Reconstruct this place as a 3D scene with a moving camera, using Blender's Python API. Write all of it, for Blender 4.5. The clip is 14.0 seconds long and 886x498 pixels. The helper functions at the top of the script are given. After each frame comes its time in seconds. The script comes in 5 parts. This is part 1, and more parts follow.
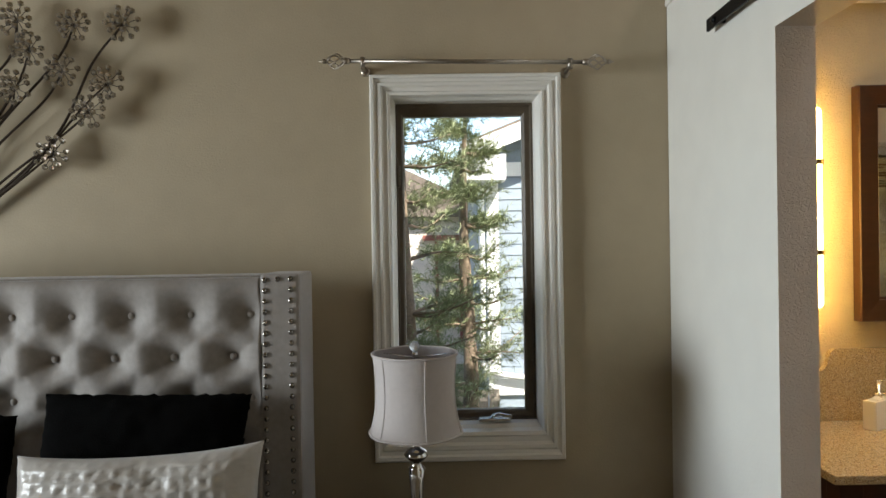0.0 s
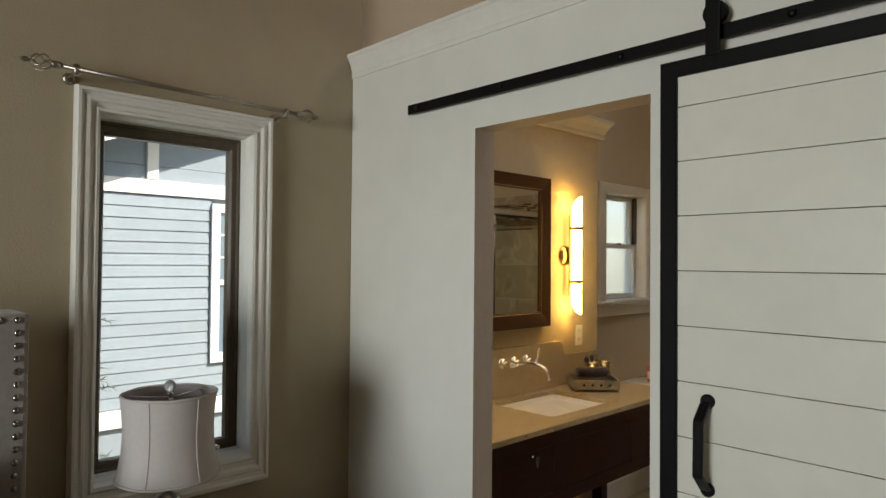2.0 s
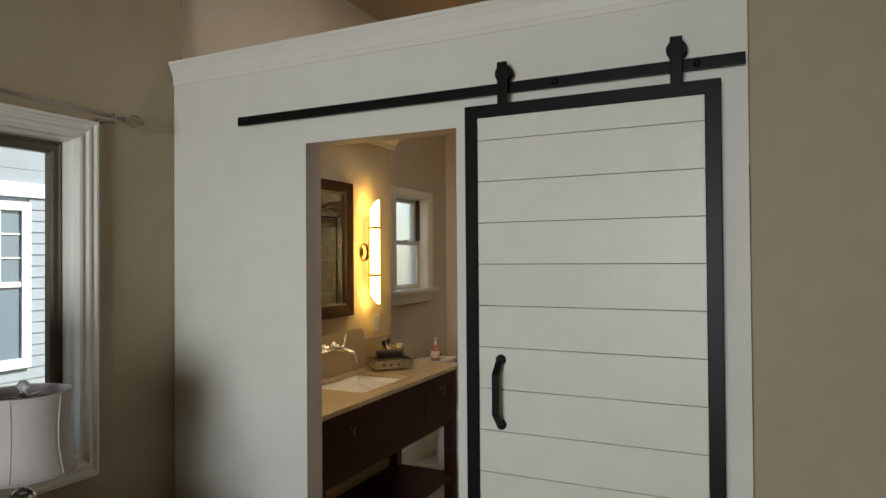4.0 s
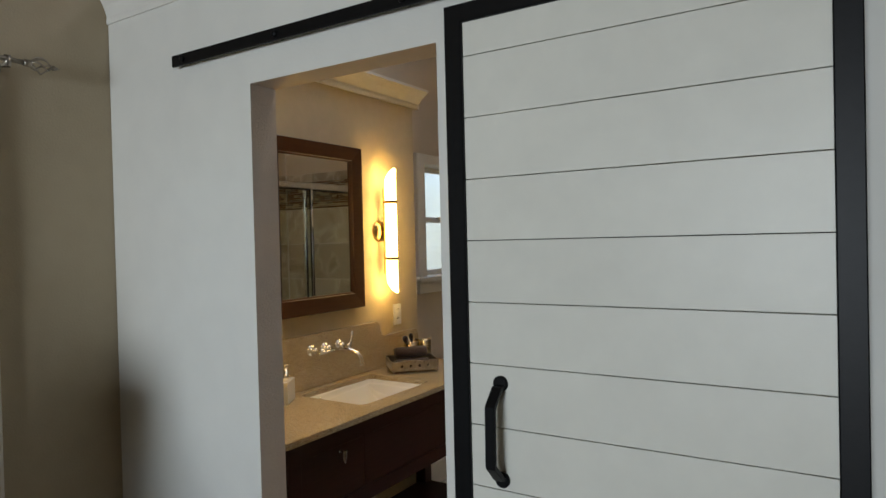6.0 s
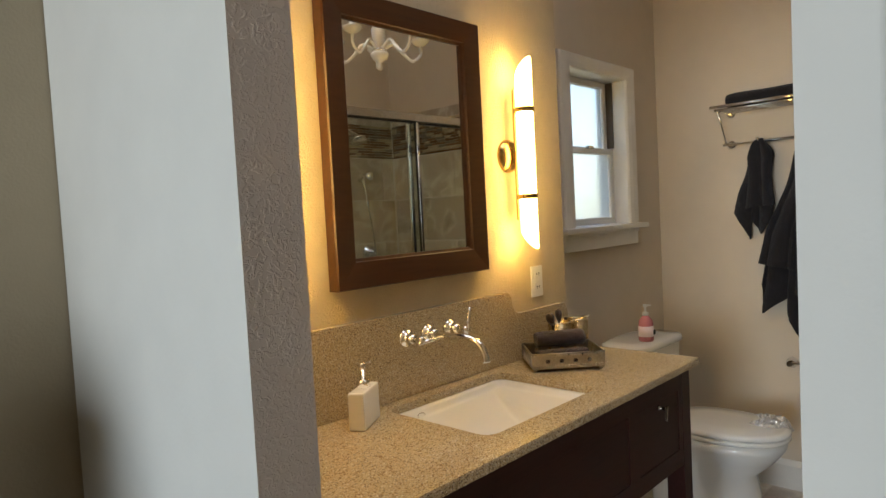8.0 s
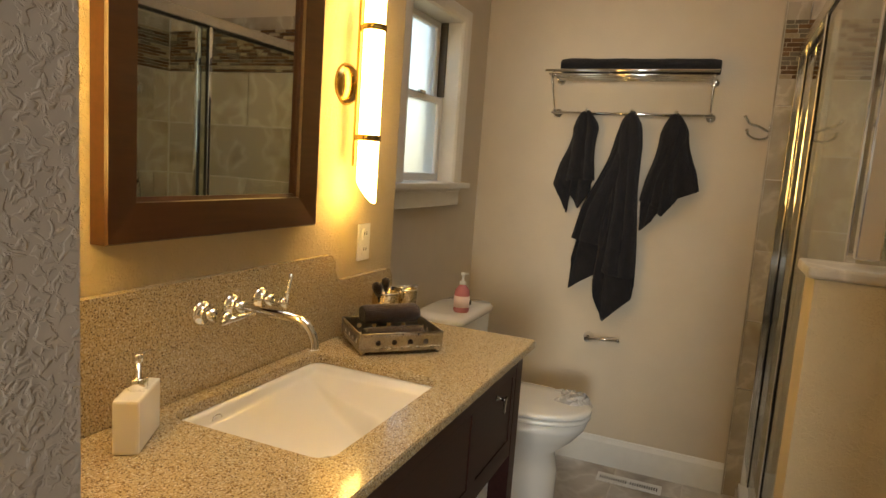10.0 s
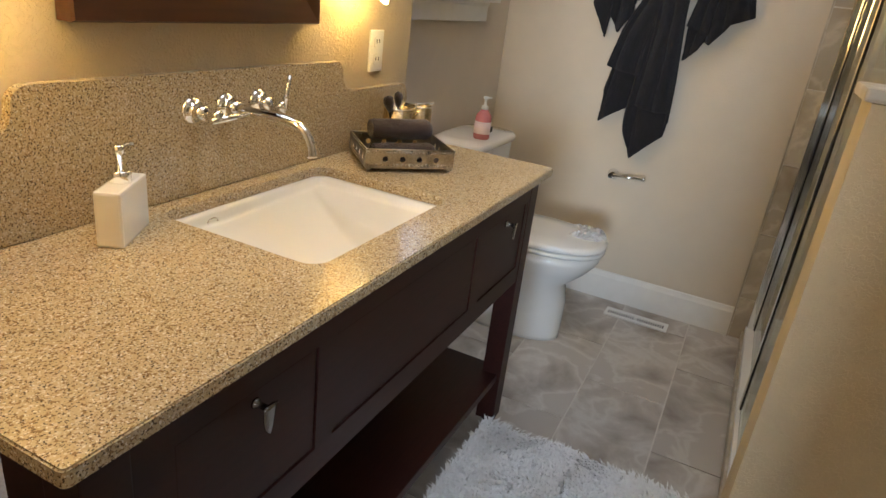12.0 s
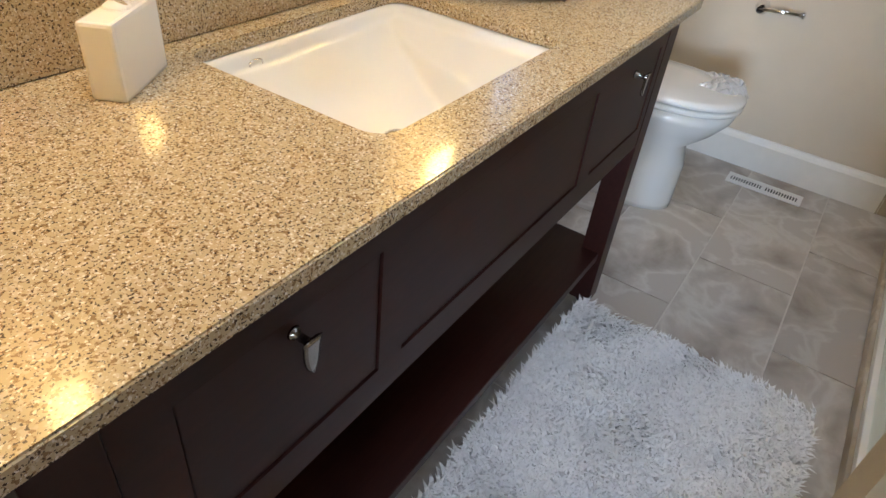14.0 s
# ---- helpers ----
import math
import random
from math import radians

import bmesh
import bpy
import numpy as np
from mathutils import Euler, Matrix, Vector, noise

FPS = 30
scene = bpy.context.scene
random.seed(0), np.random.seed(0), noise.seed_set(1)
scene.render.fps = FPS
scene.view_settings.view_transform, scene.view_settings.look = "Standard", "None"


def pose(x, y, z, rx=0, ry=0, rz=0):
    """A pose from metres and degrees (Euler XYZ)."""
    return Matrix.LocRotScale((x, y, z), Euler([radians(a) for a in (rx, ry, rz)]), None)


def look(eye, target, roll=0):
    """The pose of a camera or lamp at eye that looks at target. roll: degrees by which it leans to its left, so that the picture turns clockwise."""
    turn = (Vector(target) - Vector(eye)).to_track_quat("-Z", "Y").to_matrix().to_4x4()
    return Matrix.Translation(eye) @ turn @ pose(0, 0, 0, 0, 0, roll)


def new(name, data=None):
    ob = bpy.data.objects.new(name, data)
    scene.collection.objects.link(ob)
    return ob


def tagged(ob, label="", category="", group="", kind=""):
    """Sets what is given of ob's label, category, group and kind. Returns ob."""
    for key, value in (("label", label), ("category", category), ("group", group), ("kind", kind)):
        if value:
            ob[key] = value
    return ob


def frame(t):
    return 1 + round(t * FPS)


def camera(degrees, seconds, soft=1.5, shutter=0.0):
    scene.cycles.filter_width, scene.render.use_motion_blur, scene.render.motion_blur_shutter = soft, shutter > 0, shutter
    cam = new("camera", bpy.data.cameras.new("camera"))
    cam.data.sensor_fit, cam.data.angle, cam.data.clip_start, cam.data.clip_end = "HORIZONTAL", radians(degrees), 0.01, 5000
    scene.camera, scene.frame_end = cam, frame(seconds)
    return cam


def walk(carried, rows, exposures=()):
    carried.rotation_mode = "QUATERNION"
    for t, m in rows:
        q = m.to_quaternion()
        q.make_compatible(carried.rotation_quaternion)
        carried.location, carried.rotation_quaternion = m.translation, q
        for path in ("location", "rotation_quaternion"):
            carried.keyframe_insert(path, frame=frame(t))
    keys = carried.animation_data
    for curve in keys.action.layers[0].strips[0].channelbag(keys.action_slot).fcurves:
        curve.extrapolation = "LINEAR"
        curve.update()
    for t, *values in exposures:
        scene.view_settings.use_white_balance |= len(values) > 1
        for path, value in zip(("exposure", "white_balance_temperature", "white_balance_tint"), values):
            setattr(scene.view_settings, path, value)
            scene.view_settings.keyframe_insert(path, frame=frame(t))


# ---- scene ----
cam = camera(69.3, 14.0)
PATH = [
    (0, (0.458, 0.515, 1.508), (0.482, 2.515, 1.496), -0.9),
    (0.5, (0.284, 0.66, 1.482), (0.561, 2.641, 1.487), -1.3),
    (1, (0.143, 0.693, 1.505), (0.767, 2.593, 1.526), 0.6),
    (1.5, (-0.097, 0.642, 1.559), (0.954, 2.343, 1.604), 0.7),
    (2, (-0.308, 0.556, 1.567), (1.075, 1.999, 1.608), 0.5),
    (2.5, (-0.529, 0.523, 1.561), (1.075, 1.717, 1.616), 0.5),
    (3, (-0.756, 0.508, 1.575), (1.013, 1.441, 1.617), -0.1),
    (3.2, (-0.819, 0.505, 1.585), (0.998, 1.339, 1.624), 0.0),
    (5.5, (-0.291, 0.481, 1.552), (1.453, 1.462, 1.532), -1.4),
    (6, (-0.012, 0.588, 1.553), (1.679, 1.656, 1.526), -1.4),
    (6.5, (0.317, 0.679, 1.526), (1.83, 1.986, 1.474), -2.0),
    (7, (0.547, 0.843, 1.51), (1.943, 2.273, 1.423), -1.5),
    (7.5, (0.69, 1.10, 1.468), (2.048, 2.567, 1.405), -2.7),
    (8, (0.869, 1.31, 1.413), (2.321, 2.681, 1.31), -3.0),
    (8.5, (1.01, 1.507, 1.42), (2.518, 2.831, 1.311), -0.6),
    (9, (1.081, 1.639, 1.418), (2.839, 2.588, 1.325), 3.1),
    (9.2, (1.069, 1.691, 1.427), (2.895, 2.502, 1.333), 2.5),
    (11.3, (1.197, 1.706, 1.345), (2.969, 2.457, 0.809), 6.4),
    (11.5, (1.192, 1.703, 1.34), (2.961, 2.438, 0.768), 6.4),
    (12, (1.204, 1.684, 1.343), (2.897, 2.437, 0.59), 7.0),
    (12.5, (1.295, 1.695, 1.327), (2.886, 2.517, 0.437), 8.1),
    (13, (1.348, 1.7, 1.32), (2.866, 2.597, 0.377), 7.3),
    (13.5, (1.413, 1.768, 1.297), (2.827, 2.616, 0.166), 7.7),
    (14, (1.461, 1.843, 1.255), (2.831, 2.652, 0.045), 6.6),
]
# the camera's brightness and colour change as it walks in
EXPOSURES = [(0.0, 1.42, 7000, 10), (0.6, 1.15, 6900, 10), (1.5, 1.0, 7400, 10), (3.2, 0.92, 7500, 10), (6.0, 0.96, 6600, 10), (7.5, 1.2, 6650, 10), (8.5, 1.36, 6700, 10), (9.2, 1.33, 8700, 12), (11.3, 1.62, 6350, 10), (12.5, 1.85, 5900, 10), (14.0, 2.02, 5600, 10)]
walk(cam, [(t, look(eye, target, roll)) for t, eye, target, roll in PATH], EXPOSURES)
WIN_W, SCONCE, SKYLIGHT_W = 33, 9.0, 1.7

# ---- world, sun, large lights ----
world = bpy.data.worlds.new("sky_world")
scene.world = world
world.use_nodes = True
wn = world.node_tree.nodes
sky = wn.new("ShaderNodeTexSky")
sky.sky_type = "NISHITA"
sky.sun_disc = False
sky.sun_elevation = radians(45.2)
sky.sun_rotation = radians(148)
wn["Background"].inputs[1].default_value = 0.15
world.node_tree.links.new(sky.outputs[0], wn["Background"].inputs[0])

sun = new("sun", bpy.data.lights.new("sun", "SUN"))
sun.data.energy, sun.data.angle, sun.data.color = 5.0, radians(0.5), (1.0, 0.95, 0.88)
sun.matrix_world = look((5, -8, 9.5), (0, 0, 0))


def window_light(name, eye, target, w, h, watts, color):
    lamp = new(name, bpy.data.lights.new(name, "AREA"))
    lamp.data.shape, lamp.data.size, lamp.data.size_y = "RECTANGLE", w, h
    lamp.data.energy, lamp.data.color = watts, color
    lamp.matrix_world = look(eye, target)
    return lamp


day = window_light("bedroom_window_daylight", (-4.52, 0.75, 1.50), (0, 1.95, 1.36), 1.5, 1.5, WIN_W, (0.78, 0.89, 1.0))
day.data.spread = radians(112)
top_light = window_light("skylight_daylight", (2.27, 1.66, 3.46), (2.27, 1.66, 0), 1.0, 1.4, SKYLIGHT_W, (0.90, 0.95, 1.0))
top_light.data.spread = radians(110)


# ---- materials ----
def mat(name, color, rough=0.5, metal=0.0, scale=0.0, amount=0.0, bump=0.0, bump_scale=0.0, trans=0.0, ior=1.45, vary=0.0, sheen=0.0, dark=None, coat=0.0, object_space=True):
    """A surface with colour mottling at two scales and fine relief."""
    m = bpy.data.materials.new(name)
    m.use_nodes = True
    nt = m.node_tree
    b = nt.nodes["Principled BSDF"]
    b.inputs["Base Color"].default_value = (*color, 1)
    b.inputs["Roughness"].default_value = rough
    b.inputs["Metallic"].default_value = metal
    b.inputs["Transmission Weight"].default_value = trans
    b.inputs["IOR"].default_value = ior
    b.inputs["Sheen Weight"].default_value = sheen
    b.inputs["Coat Weight"].default_value = coat
    co = nt.nodes.new("ShaderNodeTexCoord")
    out = None
    if amount:
        n1 = nt.nodes.new("ShaderNodeTexNoise")
        n1.inputs["Scale"].default_value, n1.inputs["Detail"].default_value = scale, 6
        nt.links.new(co.outputs["Object"], n1.inputs["Vector"])
        n2 = nt.nodes.new("ShaderNodeTexNoise")
        n2.inputs["Scale"].default_value, n2.inputs["Detail"].default_value = scale * 7, 4
        nt.links.new(co.outputs["Object"], n2.inputs["Vector"])
        add = nt.nodes.new("ShaderNodeMath")
        add.operation = "ADD"
        nt.links.new(n1.outputs[0], add.inputs[0])
        nt.links.new(n2.outputs[0], add.inputs[1])
        ramp = nt.nodes.new("ShaderNodeMapRange")
        ramp.inputs["From Min"].default_value, ramp.inputs["From Max"].default_value = 0.7, 1.3
        nt.links.new(add.outputs[0], ramp.inputs["Value"])
        mix = nt.nodes.new("ShaderNodeMix")
        mix.data_type = "RGBA"
        lo = dark or tuple(c * (1 - amount) for c in color)
        hi = tuple(min(1, c * (1 + amount * 0.6)) for c in color)
        mix.inputs[6].default_value, mix.inputs[7].default_value = (*lo, 1), (*hi, 1)
        nt.links.new(ramp.outputs[0], mix.inputs[0])
        out = mix.outputs[2]
    if vary:
        info = nt.nodes.new("ShaderNodeObjectInfo")
        mr = nt.nodes.new("ShaderNodeMapRange")
        mr.inputs["To Min"].default_value, mr.inputs["To Max"].default_value = 1 - vary, 1 + vary
        nt.links.new(info.outputs["Random"], mr.inputs["Value"])
        hsv = nt.nodes.new("ShaderNodeHueSaturation")
        hsv.inputs["Color"].default_value = (*color, 1)
        nt.links.new(mr.outputs[0], hsv.inputs["Value"])
        if out:
            nt.links.new(out, hsv.inputs["Color"])
        out = hsv.outputs[0]
    if out:
        nt.links.new(out, b.inputs["Base Color"])
    if bump:
        n3 = nt.nodes.new("ShaderNodeTexNoise")
        n3.inputs["Scale"].default_value, n3.inputs["Detail"].default_value = bump_scale, 3
        nt.links.new(co.outputs["Object"], n3.inputs["Vector"])
        bp = nt.nodes.new("ShaderNodeBump")
        bp.inputs["Strength"].default_value, bp.inputs["Distance"].default_value = bump, 0.004
        nt.links.new(n3.outputs[0], bp.inputs["Height"])
        nt.links.new(bp.outputs[0], b.inputs["Normal"])
    return m


def texture_plaster(name, color):
    """Knock-down plaster: flattened splashes over a matt wall."""
    m = mat(name, color, 0.75, scale=2.5, amount=0.06)
    nt = m.node_tree
    co = nt.nodes.new("ShaderNodeTexCoord")
    n = nt.nodes.new("ShaderNodeTexNoise")
    n.inputs["Scale"].default_value, n.inputs["Detail"].default_value, n.inputs["Distortion"].default_value = 120, 3, 0.8
    nt.links.new(co.outputs["Object"], n.inputs["Vector"])
    r = nt.nodes.new("ShaderNodeMapRange")
    r.interpolation_type = "SMOOTHSTEP"
    r.inputs["From Min"].default_value, r.inputs["From Max"].default_value = 0.47, 0.60
    nt.links.new(n.outputs[0], r.inputs["Value"])
    bp = nt.nodes.new("ShaderNodeBump")
    bp.inputs["Strength"].default_value, bp.inputs["Distance"].default_value = 0.5, 0.002
    nt.links.new(r.outputs[0], bp.inputs["Height"])
    nt.links.new(bp.outputs[0], nt.nodes["Principled BSDF"].inputs["Normal"])
    return m


def quartz(name):
    """Speckled composite stone: sand ground, brown, dark and pale grains."""
    m = mat(name, (0.52, 0.41, 0.245), 0.14, coat=0.2)
    nt = m.node_tree
    co = nt.nodes.new("ShaderNodeTexCoord")
    col = None
    for sc, lo, hi, c in ((150, 0.56, 0.62, (0.60, 0.50, 0.34)), (250, 0.575, 0.612, (0.265, 0.172, 0.08)), (345, 0.603, 0.632, (0.07, 0.046, 0.029)), (280, 0.63, 0.66, (0.78, 0.72, 0.58))):
        n = nt.nodes.new("ShaderNodeTexNoise")
        n.inputs["Scale"].default_value, n.inputs["Detail"].default_value = sc, 1.5
        off = nt.nodes.new("ShaderNodeMapping")
        off.inputs["Location"].default_value = (sc * 0.37, sc * 0.11, sc * 0.71)
        nt.links.new(co.outputs["Object"], off.inputs["Vector"])
        nt.links.new(off.outputs[0], n.inputs["Vector"])
        r = nt.nodes.new("ShaderNodeMapRange")
        r.inputs["From Min"].default_value, r.inputs["From Max"].default_value = lo, hi
        nt.links.new(n.outputs[0], r.inputs["Value"])
        mx = nt.nodes.new("ShaderNodeMix")
        mx.data_type = "RGBA"
        mx.inputs[6].default_value, mx.inputs[7].default_value = (0.52, 0.41, 0.245, 1), (*c, 1)
        if col:
            nt.links.new(col, mx.inputs[6])
        nt.links.new(r.outputs[0], mx.inputs[0])
        col = mx.outputs[2]
    nt.links.new(col, nt.nodes["Principled BSDF"].inputs["Base Color"])
    return m


def stone_tile(name, color, vein, dark):
    """Honed porcelain with cloudy patches and pale veins, shifted from tile to tile."""
    m = mat(name, color, 0.38)
    nt = m.node_tree
    co = nt.nodes.new("ShaderNodeTexCoord")
    info = nt.nodes.new("ShaderNodeObjectInfo")
    sc = nt.nodes.new("ShaderNodeMath")
    sc.operation = "MULTIPLY"
    sc.inputs[1].default_value = 40
    nt.links.new(info.outputs["Random"], sc.inputs[0])
    add = nt.nodes.new("ShaderNodeVectorMath")
    nt.links.new(co.outputs["Object"], add.inputs[0])
    nt.links.new(sc.outputs[0], add.inputs[1])
    n = nt.nodes.new("ShaderNodeTexNoise")
    n.inputs["Scale"].default_value, n.inputs["Detail"].default_value, n.inputs["Distortion"].default_value = 5, 12, 0.35
    nt.links.new(add.outputs[0], n.inputs["Vector"])
    cr = nt.nodes.new("ShaderNodeValToRGB")
    e = cr.color_ramp.elements
    e[0].position, e[0].color = 0.30, (*dark, 1)
    e[1].position, e[1].color = 0.72, (*color, 1)
    for p, c in ((0.47, color), (0.52, vein), (0.56, color)):
        k = e.new(p)
        k.color = (*c, 1)
    nt.links.new(n.outputs[0], cr.inputs[0])
    hs = nt.nodes.new("ShaderNodeHueSaturation")
    mr = nt.nodes.new("ShaderNodeMapRange")
    mr.inputs["To Min"].default_value, mr.inputs["To Max"].default_value = 0.88, 1.1
    nt.links.new(info.outputs["Random"], mr.inputs["Value"])
    nt.links.new(mr.outputs[0], hs.inputs["Value"])
    nt.links.new(cr.outputs[0], hs.inputs["Color"])
    nt.links.new(hs.outputs[0], nt.nodes["Principled BSDF"].inputs["Base Color"])
    bp = nt.nodes.new("ShaderNodeBump")
    bp.inputs["Strength"].default_value, bp.inputs["Distance"].default_value = 0.15, 0.003
    nt.links.new(n.outputs[0], bp.inputs["Height"])
    nt.links.new(bp.outputs[0], nt.nodes["Principled BSDF"].inputs["Normal"])
    return m


def wood(name, color, dark, rough=0.35):
    m = mat(name, color, rough, coat=0.15)
    nt = m.node_tree
    co = nt.nodes.new("ShaderNodeTexCoord")
    mp = nt.nodes.new("ShaderNodeMapping")
    mp.inputs["Scale"].default_value = (2, 30, 30)
    nt.links.new(co.outputs["Object"], mp.inputs["Vector"])
    n = nt.nodes.new("ShaderNodeTexNoise")
    n.inputs["Scale"].default_value, n.inputs["Detail"].default_value = 3, 6
    nt.links.new(mp.outputs[0], n.inputs["Vector"])
    mx = nt.nodes.new("ShaderNodeMix")
    mx.data_type = "RGBA"
    mx.inputs[6].default_value, mx.inputs[7].default_value = (*dark, 1), (*color, 1)
    nt.links.new(n.outputs[0], mx.inputs[0])
    nt.links.new(mx.outputs[2], nt.nodes["Principled BSDF"].inputs["Base Color"])
    return m


def glow(name, color, strength):
    m = bpy.data.materials.new(name)
    m.use_nodes = True
    b = m.node_tree.nodes["Principled BSDF"]
    b.inputs["Base Color"].default_value = (0.9, 0.85, 0.75, 1)
    b.inputs["Emission Color"].default_value = (*color, 1)
    b.inputs["Emission Strength"].default_value = strength
    return m


BEIGE = mat("beige_wall_paint", (0.42, 0.345, 0.235), 0.7, scale=1.5, amount=0.05, bump=0.25, bump_scale=140)
PLASTER = texture_plaster("beige_knockdown_plaster", (0.57, 0.475, 0.32))
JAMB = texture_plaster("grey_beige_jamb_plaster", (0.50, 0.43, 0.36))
BATH = mat("bath_wall_paint", (0.62, 0.53, 0.41), 0.6, scale=1.2, amount=0.04, bump=0.25, bump_scale=120)
WHITE = mat("white_wall_paint", (0.74, 0.72, 0.66), 0.6, scale=1.2, amount=0.04, bump=0.12, bump_scale=100)
TRIM = mat("white_trim_gloss", (0.78, 0.75, 0.69), 0.32, scale=3, amount=0.04)
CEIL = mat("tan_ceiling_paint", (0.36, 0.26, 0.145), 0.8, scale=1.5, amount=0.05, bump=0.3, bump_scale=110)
PLANK = mat("white_plank_paint", (0.74, 0.72, 0.64), 0.4, scale=2.0, amount=0.05, bump=0.08, bump_scale=60, vary=0.02)
BLACK = mat("black_painted_steel", (0.005, 0.005, 0.0055), 0.42, scale=8, amount=0.3, bump=0.05, bump_scale=200)
BLACK.node_tree.nodes["Principled BSDF"].inputs["Specular IOR Level"].default_value = 0.22
BRONZE = mat("bronze_sash", (0.10, 0.075, 0.05), 0.4, scale=5, amount=0.2)
NAIL = mat("dark_nickel", (0.30, 0.28, 0.26), 0.15, 1.0)
BASIN = mat("glazed_basin", (0.74, 0.73, 0.70), 0.14)
CHROME = mat("chrome", (0.82, 0.82, 0.82), 0.07, 1.0)
STEEL = mat("brushed_steel", (0.62, 0.60, 0.56), 0.25, 1.0, scale=30, amount=0.1)
ROD = mat("dull_pewter", (0.36, 0.32, 0.27), 0.38, 1.0, scale=30, amount=0.15)
BRASS = mat("aged_brass", (0.55, 0.38, 0.14), 0.25, 1.0, scale=15, amount=0.2)
MIRROR = mat("mirror_silver", (0.86, 0.87, 0.86), 0.015, 1.0)
GLASS = mat("clear_glass", (0.95, 0.98, 0.97), 0.0, trans=1.0, ior=1.02)
SHOWER_GLASS = mat("shower_glass", (0.86, 0.93, 0.90), 0.0, trans=1.0, ior=1.12)
OPAL = bpy.data.materials.new("opal_acrylic")
OPAL.use_nodes = True
ob_n = OPAL.node_tree.nodes
tl = ob_n.new("ShaderNodeBsdfTranslucent")
tl.inputs[0].default_value = (0.9, 0.92, 0.95, 1)
OPAL.node_tree.links.new(tl.outputs[0], ob_n["Material Output"].inputs[0])
FROST = mat("frosted_glass", (0.92, 0.96, 0.97), 0.55, trans=1.0, ior=1.1)
QUARTZ = quartz("speckled_quartz")
ESPRESSO = wood("espresso_wood", (0.045, 0.012, 0.008), (0.018, 0.005, 0.004), 0.42)
ESPRESSO.node_tree.nodes["Principled BSDF"].inputs["Specular IOR Level"].default_value = 0.28
ESPRESSO.node_tree.nodes["Principled BSDF"].inputs["Coat Weight"].default_value = 0.03
WALNUT = wood("walnut_frame", (0.075, 0.030, 0.014), (0.035, 0.013, 0.007), 0.28)
CERAMIC = mat("white_ceramic", (0.82, 0.81, 0.78), 0.08, coat=0.5)
FLOORTILE = stone_tile("grey_stone_tile", (0.50, 0.455, 0.40), (0.60, 0.565, 0.51), (0.30, 0.255, 0.21))
WALLTILE = stone_tile("beige_stone_tile", (0.46, 0.40, 0.31), (0.58, 0.52, 0.42), (0.34, 0.28, 0.20))
GROUT = mat("light_grout", (0.66, 0.62, 0.56), 0.9, scale=20, amount=0.1)
SHAG = mat("white_shag", (0.95, 0.94, 0.93), 0.9, scale=12, amount=0.10, sheen=0.4)
TOWEL = mat("charcoal_terry", (0.012, 0.011, 0.014), 0.95, scale=20, amount=0.3, bump=0.9, bump_scale=420, sheen=0.06)
PURPLE = mat("plum_terry", (0.035, 0.022, 0.026), 0.95, scale=20, amount=0.3, bump=0.9, bump_scale=420, sheen=0.3)
VELVET = mat("silver_velvet", (0.28, 0.25, 0.225), 0.6, scale=8, amount=0.15, bump=0.15, bump_scale=250, sheen=0.35)
BLACKFUR = mat("black_plush", (0.003, 0.003, 0.003), 1.0, scale=30, amount=0.3, bump=1.0, bump_scale=300)
BLACKFUR.node_tree.nodes["Principled BSDF"].inputs["Specular IOR Level"].default_value = 0.05
SATIN = mat("ivory_satin", (0.47, 0.44, 0.40), 0.33, scale=5, amount=0.08, bump=0.2, bump_scale=90, sheen=0.3)
LINEN = mat("pale_linen_shade", (0.55, 0.50, 0.48), 0.8, scale=10, amount=0.05, bump=0.3, bump_scale=500)
SHADE_IN = mat("grey_shade_lining", (0.36, 0.33, 0.33), 0.8, scale=10, amount=0.05)
CARPET = mat("beige_carpet", (0.42, 0.36, 0.28), 0.95, scale=4, amount=0.15, bump=0.8, bump_scale=300)
DARKWOOD = wood("dark_nightstand_wood", (0.05, 0.03, 0.02), (0.02, 0.012, 0.008))
SIDING = mat("grey_blue_siding", (0.23, 0.28, 0.34), 0.7, scale=2, amount=0.07, vary=0.03)
HOUSETRIM = mat("white_house_trim", (0.72, 0.74, 0.76), 0.6, scale=2, amount=0.06)
ROOFING = mat("brown_shingle", (0.16, 0.13, 0.11), 0.9, scale=12, amount=0.3)
BARK = mat("pine_bark", (0.20, 0.15, 0.11), 0.9, scale=9, amount=0.4, bump=0.8, bump_scale=40)
NEEDLE = mat("pine_needles", (0.24, 0.28, 0.15), 0.6, scale=3, amount=0.45)
LAWN = mat("dry_lawn", (0.16, 0.15, 0.08), 0.95, scale=3, amount=0.4, bump=0.5, bump_scale=30)
FENCE = mat("weathered_fence", (0.34, 0.30, 0.26), 0.85, scale=6, amount=0.25, vary=0.1)
GOLD = mat("hammered_champagne_metal", (0.60, 0.50, 0.33), 0.22, 1.0, scale=40, amount=0.15, bump=0.8, bump_scale=120)
TRAYMETAL = mat("antique_silver", (0.45, 0.41, 0.34), 0.28, 1.0, scale=30, amount=0.3)
SOAPPINK = mat("pink_soap", (0.80, 0.30, 0.33), 0.15, trans=0.35, ior=1.35)
PLASTIC = mat("white_plastic", (0.80, 0.79, 0.76), 0.3)
WRAP = mat("plastic_wrap", (0.9, 0.9, 0.9), 0.2, trans=0.6, ior=1.15, bump=0.8, bump_scale=60)
DARK = mat("dark_slot", (0.01, 0.01, 0.01), 0.8)
RUBBER = mat("black_gasket", (0.008, 0.008, 0.008), 0.5)
